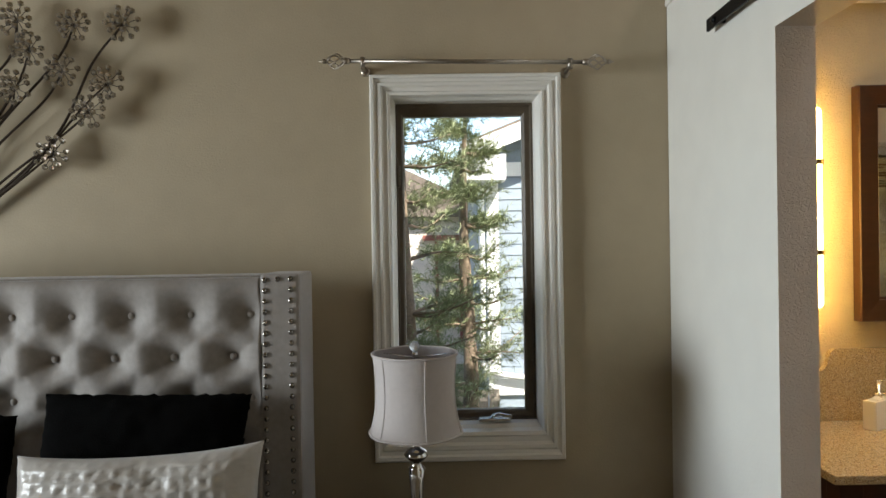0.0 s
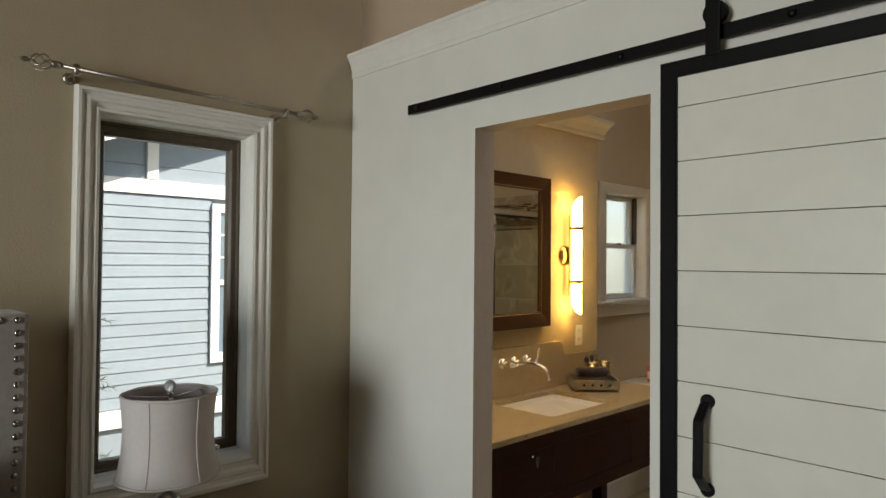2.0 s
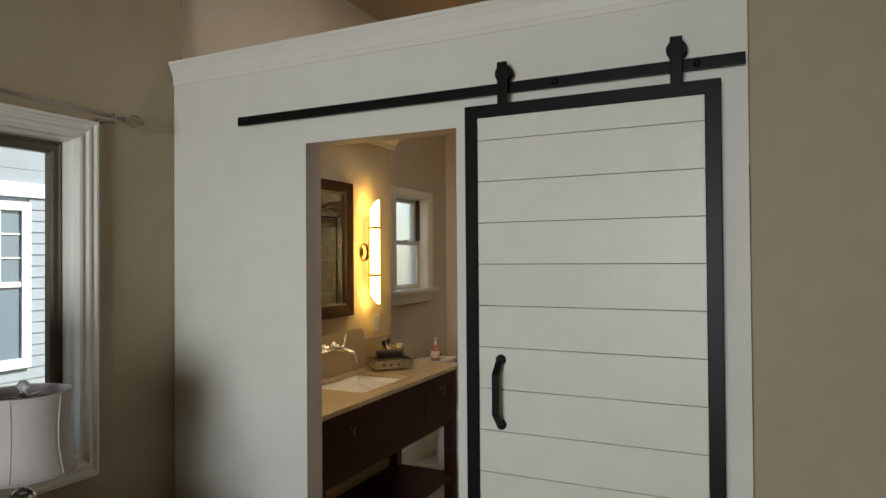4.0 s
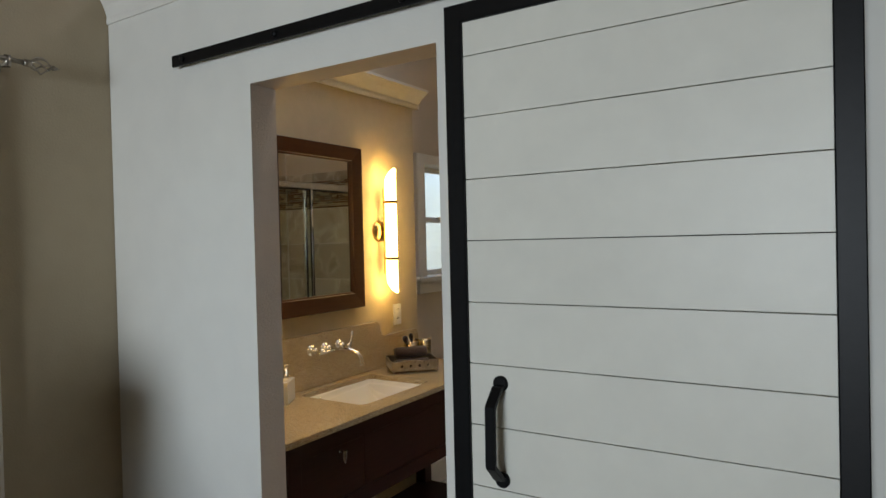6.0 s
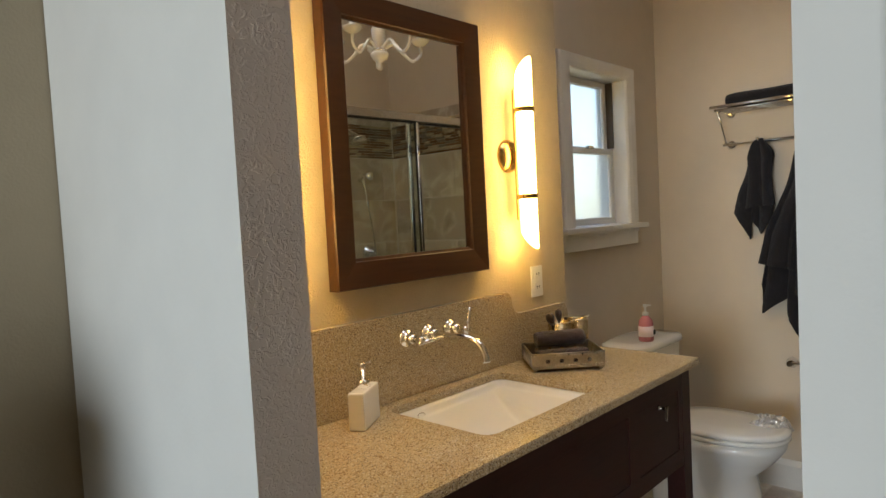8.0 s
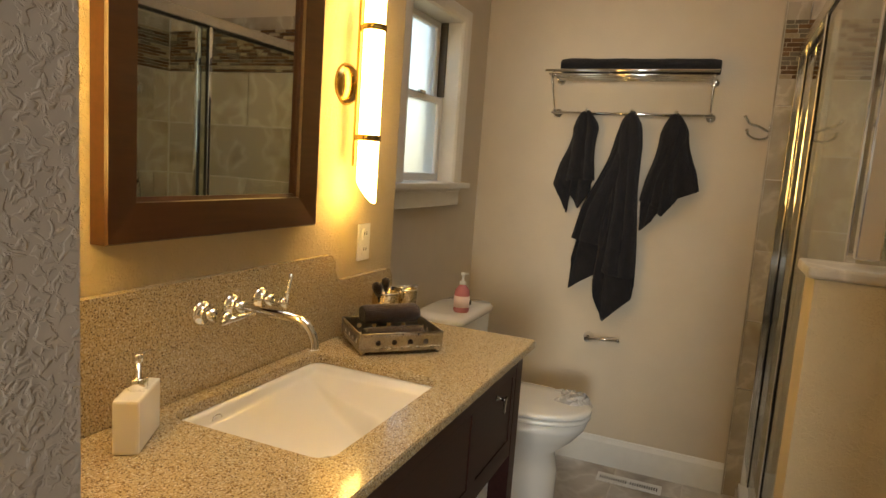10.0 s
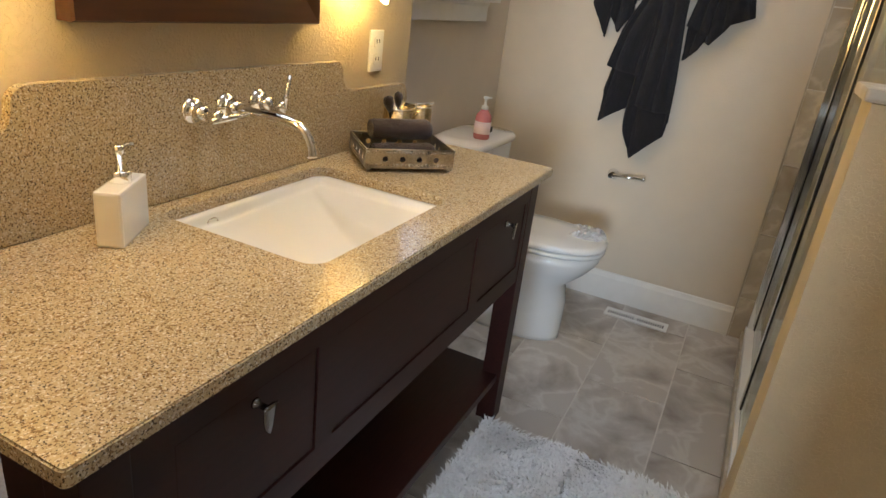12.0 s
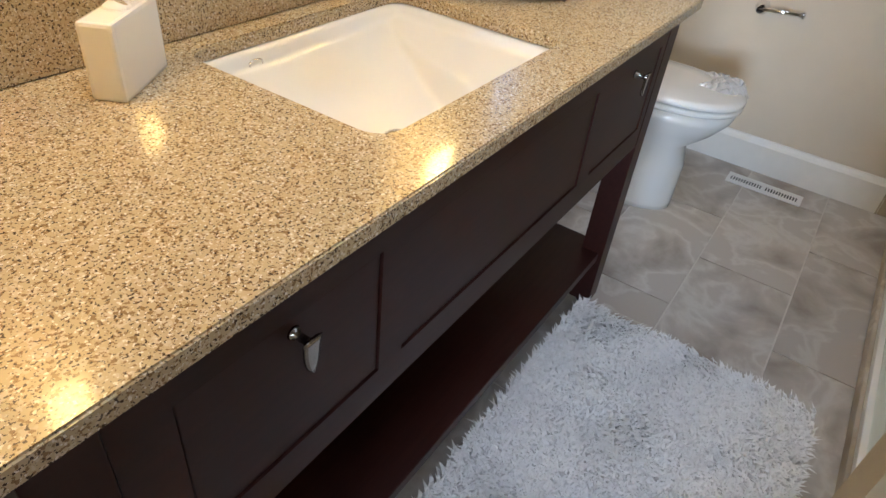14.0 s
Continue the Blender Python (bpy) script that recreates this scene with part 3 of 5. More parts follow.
# ---- bed ----
HERE = Vector((0.033, 0.125, 0))
BED = 0.91
bed = thing("bed", "silver velvet upholstered bed with a tall tufted headboard", "bed")
HX0, HX1, HY, HT = -1.75, 0.008, 2.475, 1.432
BUTTONS = [(x0 - 0.195 * k, z) for x0, z in ((-0.187, 1.311), (-0.246, 1.185), (-0.187, 1.059), (-0.246, 0.933)) for k in range(8)]
BUTTONS = [b for b in BUTTONS if b[0] > HX0 + 0.16]
bm = bmesh.new()
nx, nz = 150, 64
grid = []
for j in range(nz + 1):
    row = []
    for i in range(nx + 1):
        x = HX0 + 0.155 + (HX1 - 0.155 - HX0 - 0.155) * i / nx
        z = 0.5 + (HT - 0.012 - 0.5) * j / nz
        d = min(math.hypot(x - bx, z - bz) for bx, bz in BUTTONS)
        puff = 0.050 * (1 - math.exp(-(d / 0.06) ** 1.3))
        # pleats run along the diamond's sides between buttons
        top = max(0.0, (z - (HT - 0.07)) / 0.07)
        u, w = (x + 0.246) / 0.195, (z - 1.185) / 0.126
        pleat = min(abs(((u + w) / 2 * 2 + 0.5) % 1 - 0.5), abs(((u - w) / 2 * 2 + 0.5) % 1 - 0.5))
        if z < 1.30:
            puff -= 0.007 * math.exp(-(pleat / 0.07) ** 2)
        puff -= 0.03 * top ** 3
        row.append(bm.verts.new((x, HY + 0.030 - puff, z)))
    grid.append(row)
for j in range(nz):
    for i in range(nx):
        bm.faces.new((grid[j][i], grid[j][i + 1], grid[j + 1][i + 1], grid[j + 1][i])).smooth = True
ext = bmesh.ops.extrude_face_region(bm, geom=bm.faces[:])
for v in ext["geom"]:
    if isinstance(v, bmesh.types.BMVert):
        v.co.y = HY + 0.05
part("tufted_panel", bm, VELVET, bed, "button-tufted velvet panel")
for sx in (0, 1):
    a, b = (HX1 - 0.155, HX1) if sx else (HX0, HX0 + 0.155)
    part("headboard_wing", obox(a + 0.001 + (0 if sx else 0.025), b - (0.025 if sx else 0), HY - 0.012, HY + 0.19, 0.02, HT, 0.012), VELVET, bed, "velvet border with nailheads")
part("headboard_back", obox(HX0 + 0.157, HX1 - 0.157, HY + 0.052, HY + 0.185, 0.25, HT - 0.005, 0.01), VELVET, bed)
nail = bmesh.new()
lathe(nail, [(0.0, -0.006), (0.0045, -0.0052), (0.0075, -0.003), (0.0086, 0.0)], 10, Euler((math.pi / 2 * -1, 0, 0)).to_matrix().to_4x4())
for v in nail.verts:
    v.co.y = -abs(v.co.y)
first = part("nailhead", nail, NAIL, bed)
spots = [(-0.130, 1.413 - 0.0315 * k) for k in range(22)] + [(-0.046, 1.416 - 0.0315 * k) for k in range(22)] + [(-0.088, 1.416)]
for i, (x, z) in enumerate(spots):
    n = first if i == 0 else new("nailhead", first.data)
    n.parent = bed
    n.location = (x, HY - 0.0125, z)
btn = part("button", lathe(bmesh.new(), [(0.0, 0.006), (0.006, 0.005), (0.0105, 0.0015), (0.011, -0.003), (0.0, -0.003)], 12, Euler((math.pi / 2, 0, 0)).to_matrix().to_4x4()), VELVET, bed, "covered velvet button")
for i, (x, z) in enumerate(BUTTONS):
    n = btn if i == 0 else new("button", btn.data)
    n.parent = bed
    n.location = (x, HY + 0.023, z)
part("side_rail", obox(HX0 + 0.05, HX1 - 0.05, 0.90, HY - 0.02, 0.12, 0.32, 0.02), VELVET, bed)
part("mattress", obox(HX0 + 0.07, HX1 - 0.07, 0.93, HY - 0.03, 0.325, 0.60, 0.05), SATIN, bed, "ivory covered mattress")
for x in (HX0 + 0.12, HX1 - 0.12):
    part("leg", obox(x - 0.03, x + 0.03, 0.95, 1.01, 0.0, 0.118, 0.004), DARKWOOD, bed)

bed.scale = (BED, 1, 1)
bed.location = (0.041, -0.18, 0)


def pillow(name, w, h, d, m, material, label, quilt=False, seed=0):
    """A soft cushion, w by h, bulging d, corners pointed, seams along the rim."""
    bm = bmesh.new()
    n = 90 if quilt else 44
    for side in (1, -1):
        g = []
        for j in range(n + 1):
            row = []
            for i in range(n + 1):
                u, v = 2 * i / n - 1, 2 * j / n - 1
                pinch = 1 - (0.05 if quilt else 0.0) * (1 - abs(u) ** 3) * abs(v) ** 3
                x, z = u * w / 2 * (1 - 0.06 * (1 - abs(v) ** 2) * abs(u) ** 4), v * h / 2 * (1 - (0.08 if quilt else 0.015) * (1 - abs(u) ** 2) * abs(v) ** 4) * pinch
                b = (max(0.0, (1 - u ** 4) * (1 - v ** 4))) ** 0.55
                y = side * d / 2 * b
                y += b * 0.012 * noise.noise((u * 2.1 + seed, v * 2.1, side * 3.0)) + 0.006 * b * noise.noise((u * 7 + seed, v * 7, side))
                if quilt:
                    a, c = (u * 9) % 1, (v * 5) % 1
                    y += side * b * 0.012 * (max(abs(a - 0.5), abs(c - 0.5)) - 0.3) + b * 0.004 * noise.noise((u * 30, v * 30, seed))
                if not quilt:
                    rim = max(abs(u), abs(v)) ** 6
                    x += rim * 0.006 * noise.noise((u * 14 + seed, v * 14, 2.0))
                    z += rim * 0.008 * noise.noise((u * 14, v * 14 + seed, 5.0))
                row.append(bm.verts.new((x, y, z)))
            g.append(row)
        for j in range(n):
            for i in range(n):
                bm.faces.new((g[j][i], g[j][i + 1], g[j + 1][i + 1], g[j + 1][i])).smooth = True
    bmesh.ops.remove_doubles(bm, verts=bm.verts, dist=0.0005)
    ob = part(name, bm, material)
    ob.matrix_world = m
    return tagged(ob, label, "pillow", "pillows on the bed")


pillow("pillow", 0.57, 0.43, 0.16, pose(-0.385, 2.155, 0.925, -14, 1.5, 2), BLACKFUR, "black plush pillow leaning on the headboard", seed=2)
pillow("pillow", 0.56, 0.41, 0.16, pose(-1.03, 2.155, 0.875, -14, -1, 0), BLACKFUR, "black plush pillow leaning on the headboard", seed=5)
pillow("pillow", 0.635, 0.34, 0.15, pose(-0.335, 2.01, 0.862, -14, -2.5, 0), SATIN, "shiny ivory quilted lumbar pillow on the bed", True, 9)

# ---- nightstand and lamp ----
HERE = Vector((0.06, 0.07, 0))
ns = thing("nightstand", "dark wooden nightstand beside the bed", "nightstand")
part("body", obox(0.10, 0.58, 2.12, 2.60, 0.12, 0.60, 0.004), DARKWOOD, ns)
part("top", obox(0.085, 0.595, 2.10, 2.62, 0.602, 0.63, 0.005), DARKWOOD, ns)
for x in (0.13, 0.55):
    for y in (2.15, 2.57):
        part("leg", obox(x - 0.02, x + 0.02, y - 0.02, y + 0.02, 0, 0.118, 0.003), DARKWOOD, ns)
dr = part("drawer", obox(0.12, 0.56, 2.102, 2.118, 0.36, 0.58, 0.003), DARKWOOD, ns)
part("knob", lathe(bmesh.new(), [(0.006, 0), (0.006, 0.01), (0.013, 0.016), (0.011, 0.024), (0.0, 0.026)], 14, Matrix.Translation((0.34, 2.101, 0.47)) @ Euler((math.pi / 2, 0, 0)).to_matrix().to_4x4()), CHROME, dr)

lamp = thing("table_lamp", "chrome table lamp with a pale panelled linen shade, unlit", "lamp", at=(0.333, 2.322, 0.63))
part("base", lathe(bmesh.new(), [(0.07, 0), (0.07, 0.012), (0.05, 0.022), (0.02, 0.034), (0.016, 0.06), (0.024, 0.075), (0.016, 0.09), (0.017, 0.13), (0.024, 0.20), (0.026, 0.225), (0.018, 0.235), (0.015, 0.243), (0.034, 0.262), (0.036, 0.268), (0.026, 0.28), (0.011, 0.288), (0.010, 0.30), (0.022, 0.308), (0.022, 0.318), (0.008, 0.33), (0.006, 0.40)], 28), CHROME, lamp, "turned chrome column")
SH0, SH1 = 0.337, 0.562
bm = bmesh.new()
outer, segs = [], 48
for t in [i / 12 for i in range(13)]:
    ring = []
    for k in range(segs):
        a = 2 * math.pi * k / segs
        r = 0.130 - 0.004 * t - 0.010 * math.sin(math.pi * t) + (0.007 * (1 - t) ** 6)
        r *= 1 - 0.018 * abs(math.sin(3 * (a + 0.3))) ** 0.6 * 0.8 + 0.0
        ring.append((r * math.cos(a), r * math.sin(a), SH0 + (SH1 - SH0) * t + 0.0015 * abs(math.cos(3 * (a + 0.3))) * (t * 2 - 1)))
    outer.append(ring)
loft(bm, outer, cap=False)
part("shade", bm, LINEN, lamp, "pale linen shade with seamed panels")
inner = [[(x * 0.972, y * 0.972, z) for x, y, z in ring] for ring in outer]
part("lining", loft(bmesh.new(), inner, cap=False), SHADE_IN, lamp, "grey shade lining")
for ring, nm in ((outer[0], "lower_trim"), (outer[-1], "upper_trim")):
    part(nm, tube(bmesh.new(), [Vector(p) * 1.0 for p in ring] + [Vector(ring[0])], 0.004, 6), LINEN, lamp)
for k in range(6):
    a = math.pi * k / 3 - 0.3
    i = round(((a % (2 * math.pi)) / (2 * math.pi)) * segs) % segs
    part("seam", tube(bmesh.new(), [Vector(r[i]) * 1.0 for r in outer], 0.0025, 5), LINEN, lamp)
bm = tube(bmesh.new(), [(0, 0, 0.39), (0, 0, 0.565)], 0.003, 8)
for k in range(3):
    a = 2 * math.pi * k / 3 + 0.4
    tube(bm, [(0, 0, 0.55), (0.119 * math.cos(a), 0.119 * math.sin(a), 0.553)], 0.002, 6)
part("harp", bm, CHROME, lamp)
fin = bmesh.new()
bmesh.ops.create_icosphere(fin, subdivisions=2, radius=0.0165, matrix=Matrix.Translation((0, 0, 0.583)))
part("finial", fin, CRYSTAL, lamp, "faceted crystal ball finial")
part("finial_stem", lathe(bmesh.new(), [(0.009, 0.556), (0.011, 0.561), (0.005, 0.567)], 14), CHROME, lamp)

# ---- wall art: wire flowers ----
art = thing("wall_art", "dark metal branch wall art with crystal bead flowers", "wall art", at=(-1.35, 2.73, 1.6))
O = Vector((-1.35, 2.73, 1.6))
FLOWERS = [(-1.03, 2.307), (-0.834, 2.289), (-0.669, 2.288), (-0.995, 2.205), (-0.882, 2.132), (-0.725, 2.085), (-0.788, 1.990), (-0.920, 1.846), (-1.045, 2.076), (-1.20, 2.22), (-1.25, 2.0), (-1.33, 2.31), (-1.42, 2.12)]
rng = random.Random(4)
root = Vector((-1.32, 2.70, 1.55))
for i, (x, z) in enumerate(FLOWERS):
    c = Vector((x, 2.675 + 0.01 * rng.random(), z))
    mid = root.lerp(c, 0.5) + Vector((0.09 * rng.uniform(-1, 1) - 0.03, 0, -0.04 if x > -0.9 else 0.02))
    k1 = root.lerp(c, 0.8) + Vector((0.02, 0, 0.015))
    part("stem", tube(bmesh.new(), [p - O for p in curve_pts([root, mid, k1, c], 8)], 0.0058, 6, 0.0035), STEM, art, "dark metal stem")
    wires, beads = bmesh.new(), bmesh.new()
    for ringn, rad, out in ((1, 0.0, 0.02), (6, 0.026, 0.022), (11, 0.052, 0.006)):
        for k in range(ringn):
            a = 2 * math.pi * (k + 0.3 * ringn) / ringn + rng.uniform(-0.12, 0.12)
            rr = rad * rng.uniform(0.88, 1.1)
            b = c + Vector((rr * math.cos(a), -out - rng.uniform(0, 0.008), rr * math.sin(a)))
            tube(wires, [c - O, b - O], 0.0015, 4)
            bmesh.ops.create_icosphere(beads, subdivisions=1, radius=0.0112, matrix=Matrix.Translation(b - O))
    fl = part("flower_spray", wires, STEM, art)
    tagged(part("bead_cluster", beads, BEAD, fl), "silvery crystal beads", kind="stuff")

# ---- vanity ----
HERE = Vector((0, 0, 0))
van = thing("vanity", "espresso wood vanity with flat panel fronts and a low shelf", "vanity")
VX0, VX1, VY0, VY1 = 1.52, 2.99, 2.195, 2.66
LEG = 0.062
for x in (VX0, VX1 - LEG):
    for y in (VY0, VY1 - LEG):
        lg = part("leg", obox(x, x + LEG, y, y + LEG, 0.02, 0.866, 0.002), ESPRESSO, van)
        part("foot", lathe(bmesh.new(), [(0.016, 0), (0.018, 0.004), (0.018, 0.019)], 14, Matrix.Translation((x + LEG / 2, y + LEG / 2, 0))), RUBBER, lg)
bm = bmesh.new()
slab_with_holes(bm, "y", VY0 + 0.002, VY0 + 0.022, VX0 + LEG + 0.001, VX1 - LEG - 0.001, 0.54, 0.866, [(1.642, 1.928, 0.597, 0.799), (1.978, 2.557, 0.597, 0.799), (2.615, 2.902, 0.597, 0.799)])
part("face_frame", bm, ESPRESSO, van)
for nm, a, b in (("drawer", 1.642, 1.928), ("false_front", 1.978, 2.557), ("drawer", 2.615, 2.902)):
    d = part(nm, obox(a + 0.0025, b - 0.0025, VY0 + 0.005, VY0 + 0.024, 0.5995, 0.7965, 0.0018), ESPRESSO, van)
    if nm == "drawer":
        xc = (a + b) / 2
        # tapered tongue pull on a short post
        bm = bmesh.new()
        lathe(bm, [(0.009, 0), (0.008, 0.003), (0.005, 0.006), (0.005, 0.020), (0.007, 0.026)], 12, Matrix.Translation((xc, VY0 + 0.0045, 0.776)) @ Euler((math.pi / 2, 0, 0)).to_matrix().to_4x4())
        rows = []
        for k in range(9):
            t = k / 8
            w = 0.0145 * (1 - 0.15 * t) * math.sqrt(max(0.02, 1 - t ** 3.2))
            yy, zz = VY0 - 0.023 - 0.004 * t * t + 0.006 * t, 0.784 - 0.048 * t
            rows.append([(xc - w, yy, zz), (xc - w * 0.5, yy - 0.002, zz), (xc + w * 0.5, yy - 0.002, zz), (xc + w, yy, zz), (xc + w * 0.5, yy + 0.003, zz), (xc - w * 0.5, yy + 0.003, zz)])
        loft(bm, rows)
        part("pull", bm, NAIL, d, "small polished shield-shaped pull")
part("side_panel", obox(VX0 + 0.004, VX0 + 0.02, VY0 + LEG + 0.001, VY1 - LEG - 0.001, 0.54, 0.866), ESPRESSO, van)
part("side_panel", obox(VX1 - 0.02, VX1 - 0.004, VY0 + LEG + 0.001, VY1 - LEG - 0.001, 0.54, 0.866), ESPRESSO, van)
part("back_panel", obox(VX0 + LEG + 0.001, VX1 - LEG - 0.001, VY1 - 0.02, VY1 - 0.004, 0.54, 0.866), ESPRESSO, van)
part("underside", obox(VX0 + LEG + 0.001, VX1 - LEG - 0.001, VY0 + 0.03, VY1 - 0.03, 0.552, 0.562), ESPRESSO, van)
part("shelf", obox(VX0 + 0.004, VX1 - 0.004, VY0 + 0.012, VY1 - 0.01, 0.17, 0.20, 0.003), ESPRESSO, van, "low open shelf")

top = thing("countertop", "speckled sand-brown quartz countertop with an undermount cut-out and scrolled backsplash", "countertop")
bm = bmesh.new()
CT0, CT1 = 0.868, 0.890
CX0, CX1, CY0, CY1 = 1.488, 3.012, 2.165, 2.688
loops = []
for pts in (rrect(CX0, CX1, CY0, CY1, 0.008, 3), rrect(2.005, 2.503, 2.265, 2.628, 0.035, 6)):
    vs = [bm.verts.new((x, y, CT0)) for x, y in pts]
    loops.append([bm.edges.new((vs[i], vs[(i + 1) % len(vs)])) for i in range(len(vs))])
bmesh.ops.triangle_fill(bm, edges=loops[0] + loops[1], use_beauty=True)
ext = bmesh.ops.extrude_face_region(bm, geom=bm.faces[:])
bmesh.ops.translate(bm, verts=[v for v in ext["geom"] if isinstance(v, bmesh.types.BMVert)], vec=(0, 0, CT1 - CT0))
ed = [e for e in bm.edges if e.is_manifold and abs(e.verts[0].co.z - CT1) < 1e-5 and abs(e.verts[1].co.z - CT1) < 1e-5 and e.calc_face_angle(0) > 1]
bmesh.ops.bevel(bm, geom=ed, offset=0.0025, segments=2, affect="EDGES")
part("slab", bm, QUARTZ, top)
out = [(CX0 + 0.012, 0.892), (CX0 + 0.012, 1.03), (CX0 + 0.02, 1.05), (CX0 + 0.05, 1.056)]
out += [(1.735, 1.056)] + [(1.735 + 0.05 * math.sin(math.pi / 2 * k / 6), 1.056 + 0.05 * (1 - math.cos(math.pi / 2 * k / 6))) for k in range(1, 7)]
out += [(1.785 + 0.030 * (1 - math.cos(math.pi / 2 * k / 6)), 1.106 + 0.030 * math.sin(math.pi / 2 * k / 6)) for k in range(1, 7)]
out += [(2.612 + 0.030 * math.sin(math.pi / 2 * k / 6), 1.106 + 0.030 * math.cos(math.pi / 2 * k / 6)) for k in range(7)]
out += [(2.642 + 0.045 * (1 - math.cos(math.pi / 2 * k / 6)), 1.106 - 0.050 * math.sin(math.pi / 2 * k / 6)) for k in range(1, 7)]
out += [(2.955, 1.056)] + [(2.955 + 0.04 * math.sin(math.pi / 2 * k / 5), 1.016 + 0.04 * math.cos(math.pi / 2 * k / 5)) for k in range(6)] + [(2.995, 0.892)]
part("backsplash", prism(bmesh.new(), out, "y", 2.668, 2.688), QUARTZ, top, "scroll-topped quartz backsplash")

sink = thing("sink", "white rectangular undermount ceramic sink with a sloping floor", "sink")
bm = bmesh.new()
def basin_z(x, y):
    """The bowl falls from the back rim to the drain; a curved crease parts it from a steeper flank below a ledge."""
    def smax(a, b, k):
        q = max(k - abs(a - b), 0) / k
        return max(a, b) + q * q * k / 4
    u = (y - 2.30) / 0.30
    crease = 2.268 + 0.10 * u + 0.075 * u * u
    fall = 0.794 + 0.19 * max(0.0, y - 2.36) + 0.02 * abs(x - 2.16)
    flank = fall + 0.85 * (x - crease)
    ledge = 0.846 + 0.10 * (x - 2.44)
    flank = -smax(-flank, -ledge, 0.006)
    z = smax(fall, flank, 0.004)
    for d, k in ((x - 2.010, 2.6), (y - 2.270, 3.0), (2.622 - y, 2.4), (2.496 - x, 1.6)):
        z = smax(z, 0.8665 - k * d, 0.022)
    return min(z, 0.8665)


BX0, BX1, BY0, BY1 = 1.990, 2.518, 2.250, 2.642
nu, nv = 88, 66
g = [[bm.verts.new((BX0 + (BX1 - BX0) * i / nu, BY0 + (BY1 - BY0) * j / nv, basin_z(BX0 + (BX1 - BX0) * i / nu, BY0 + (BY1 - BY0) * j / nv))) for i in range(nu + 1)] for j in range(nv + 1)]
for j in range(nv):
    for i in range(nu):
        bm.faces.new((g[j][i], g[j][i + 1], g[j + 1][i + 1], g[j + 1][i])).smooth = True
ob = part("basin", bm, BASIN, sink)
so = ob.modifiers.new("thick", "SOLIDIFY")
so.thickness, so.offset = 0.010, -1
part("drain", lathe(bmesh.new(), [(0.024, 0), (0.024, 0.003), (0.017, 0.006), (0.0, 0.008)], 22, Matrix.Translation((2.166, 2.358, basin_z(2.166, 2.358) + 0.001))), CHROME, sink, "chrome drain plug")
part("overflow", tube(bmesh.new(), [(2.12 + 0.014 * math.cos(a), 2.6105, 0.848 + 0.007 * math.sin(a)) for a in [2 * math.pi * k / 20 for k in range(21)]], 0.0014, 6), CHROME, sink, "oval chrome overflow ring")

tap = thing("wall_faucet", "polished chrome wall-mounted faucet with two lever handles", "faucet")
ry = Euler((math.pi / 2, 0, 0)).to_matrix().to_4x4()
ESC = [(0.027, 0), (0.027, 0.004), (0.023, 0.008), (0.016, 0.011), (0.014, 0.02), (0.013, 0.04)]
for nm, x in (("escutcheon", 2.128), ("escutcheon", 2.218), ("escutcheon", 2.316)):
    part(nm, lathe(bmesh.new(), ESC, 22, Matrix.Translation((x, 2.667, 1.064)) @ ry), CHROME, tap)
part("spout", tube(bmesh.new(), curve_pts([(2.218, 2.64, 1.064), (2.220, 2.57, 1.062), (2.223, 2.515, 1.062), (2.226, 2.475, 1.051), (2.228, 2.455, 1.025), (2.228, 2.449, 0.998)], 6), 0.0105, 14), CHROME, tap, "curved chrome spout")
bm = lathe(bmesh.new(), [(0.013, 0), (0.013, 0.03), (0.010, 0.036), (0.0, 0.037)], 16, Matrix.Translation((2.128, 2.627, 1.064)) @ ry)
tube(bm, [(2.108, 2.597, 1.057), (2.195, 2.585, 1.064)], 0.0065, 10)
part("handle", bm, CHROME, tap)
bm = lathe(bmesh.new(), [(0.013, 0), (0.013, 0.03), (0.010, 0.036), (0.0, 0.037)], 16, Matrix.Translation((2.316, 2.627, 1.064)) @ ry)
tube(bm, [(2.318, 2.597, 1.051), (2.326, 2.588, 1.132)], 0.006, 10, 0.0048)
part("handle", bm, CHROME, tap)

# ---- on the counter ----
ds = thing("soap_dispenser", "white ceramic block soap dispenser with a chrome pump", "soap dispenser", at=(1.898, 2.588, CT1))
bm = obox(-0.061, 0.061, -0.0215, 0.0215, 0, 0.095, 0.005)
body = part("body", bm, CERAMIC, ds)
part("collar", lathe(bmesh.new(), [(0.0175, 0.095), (0.0175, 0.114), (0.016, 0.116)], 20), CHROME, ds)
part("pump", tube(lathe(bmesh.new(), [(0.006, 0.112), (0.006, 0.142), (0.009, 0.144), (0.009, 0.156), (0.007, 0.158)], 16), curve_pts([(0, 0, 0.151), (0.03, -0.002, 0.152), (0.053, -0.004, 0.147)], 4), 0.0042, 8), CHROME, ds)
ds.rotation_euler = (0, 0, radians(31))

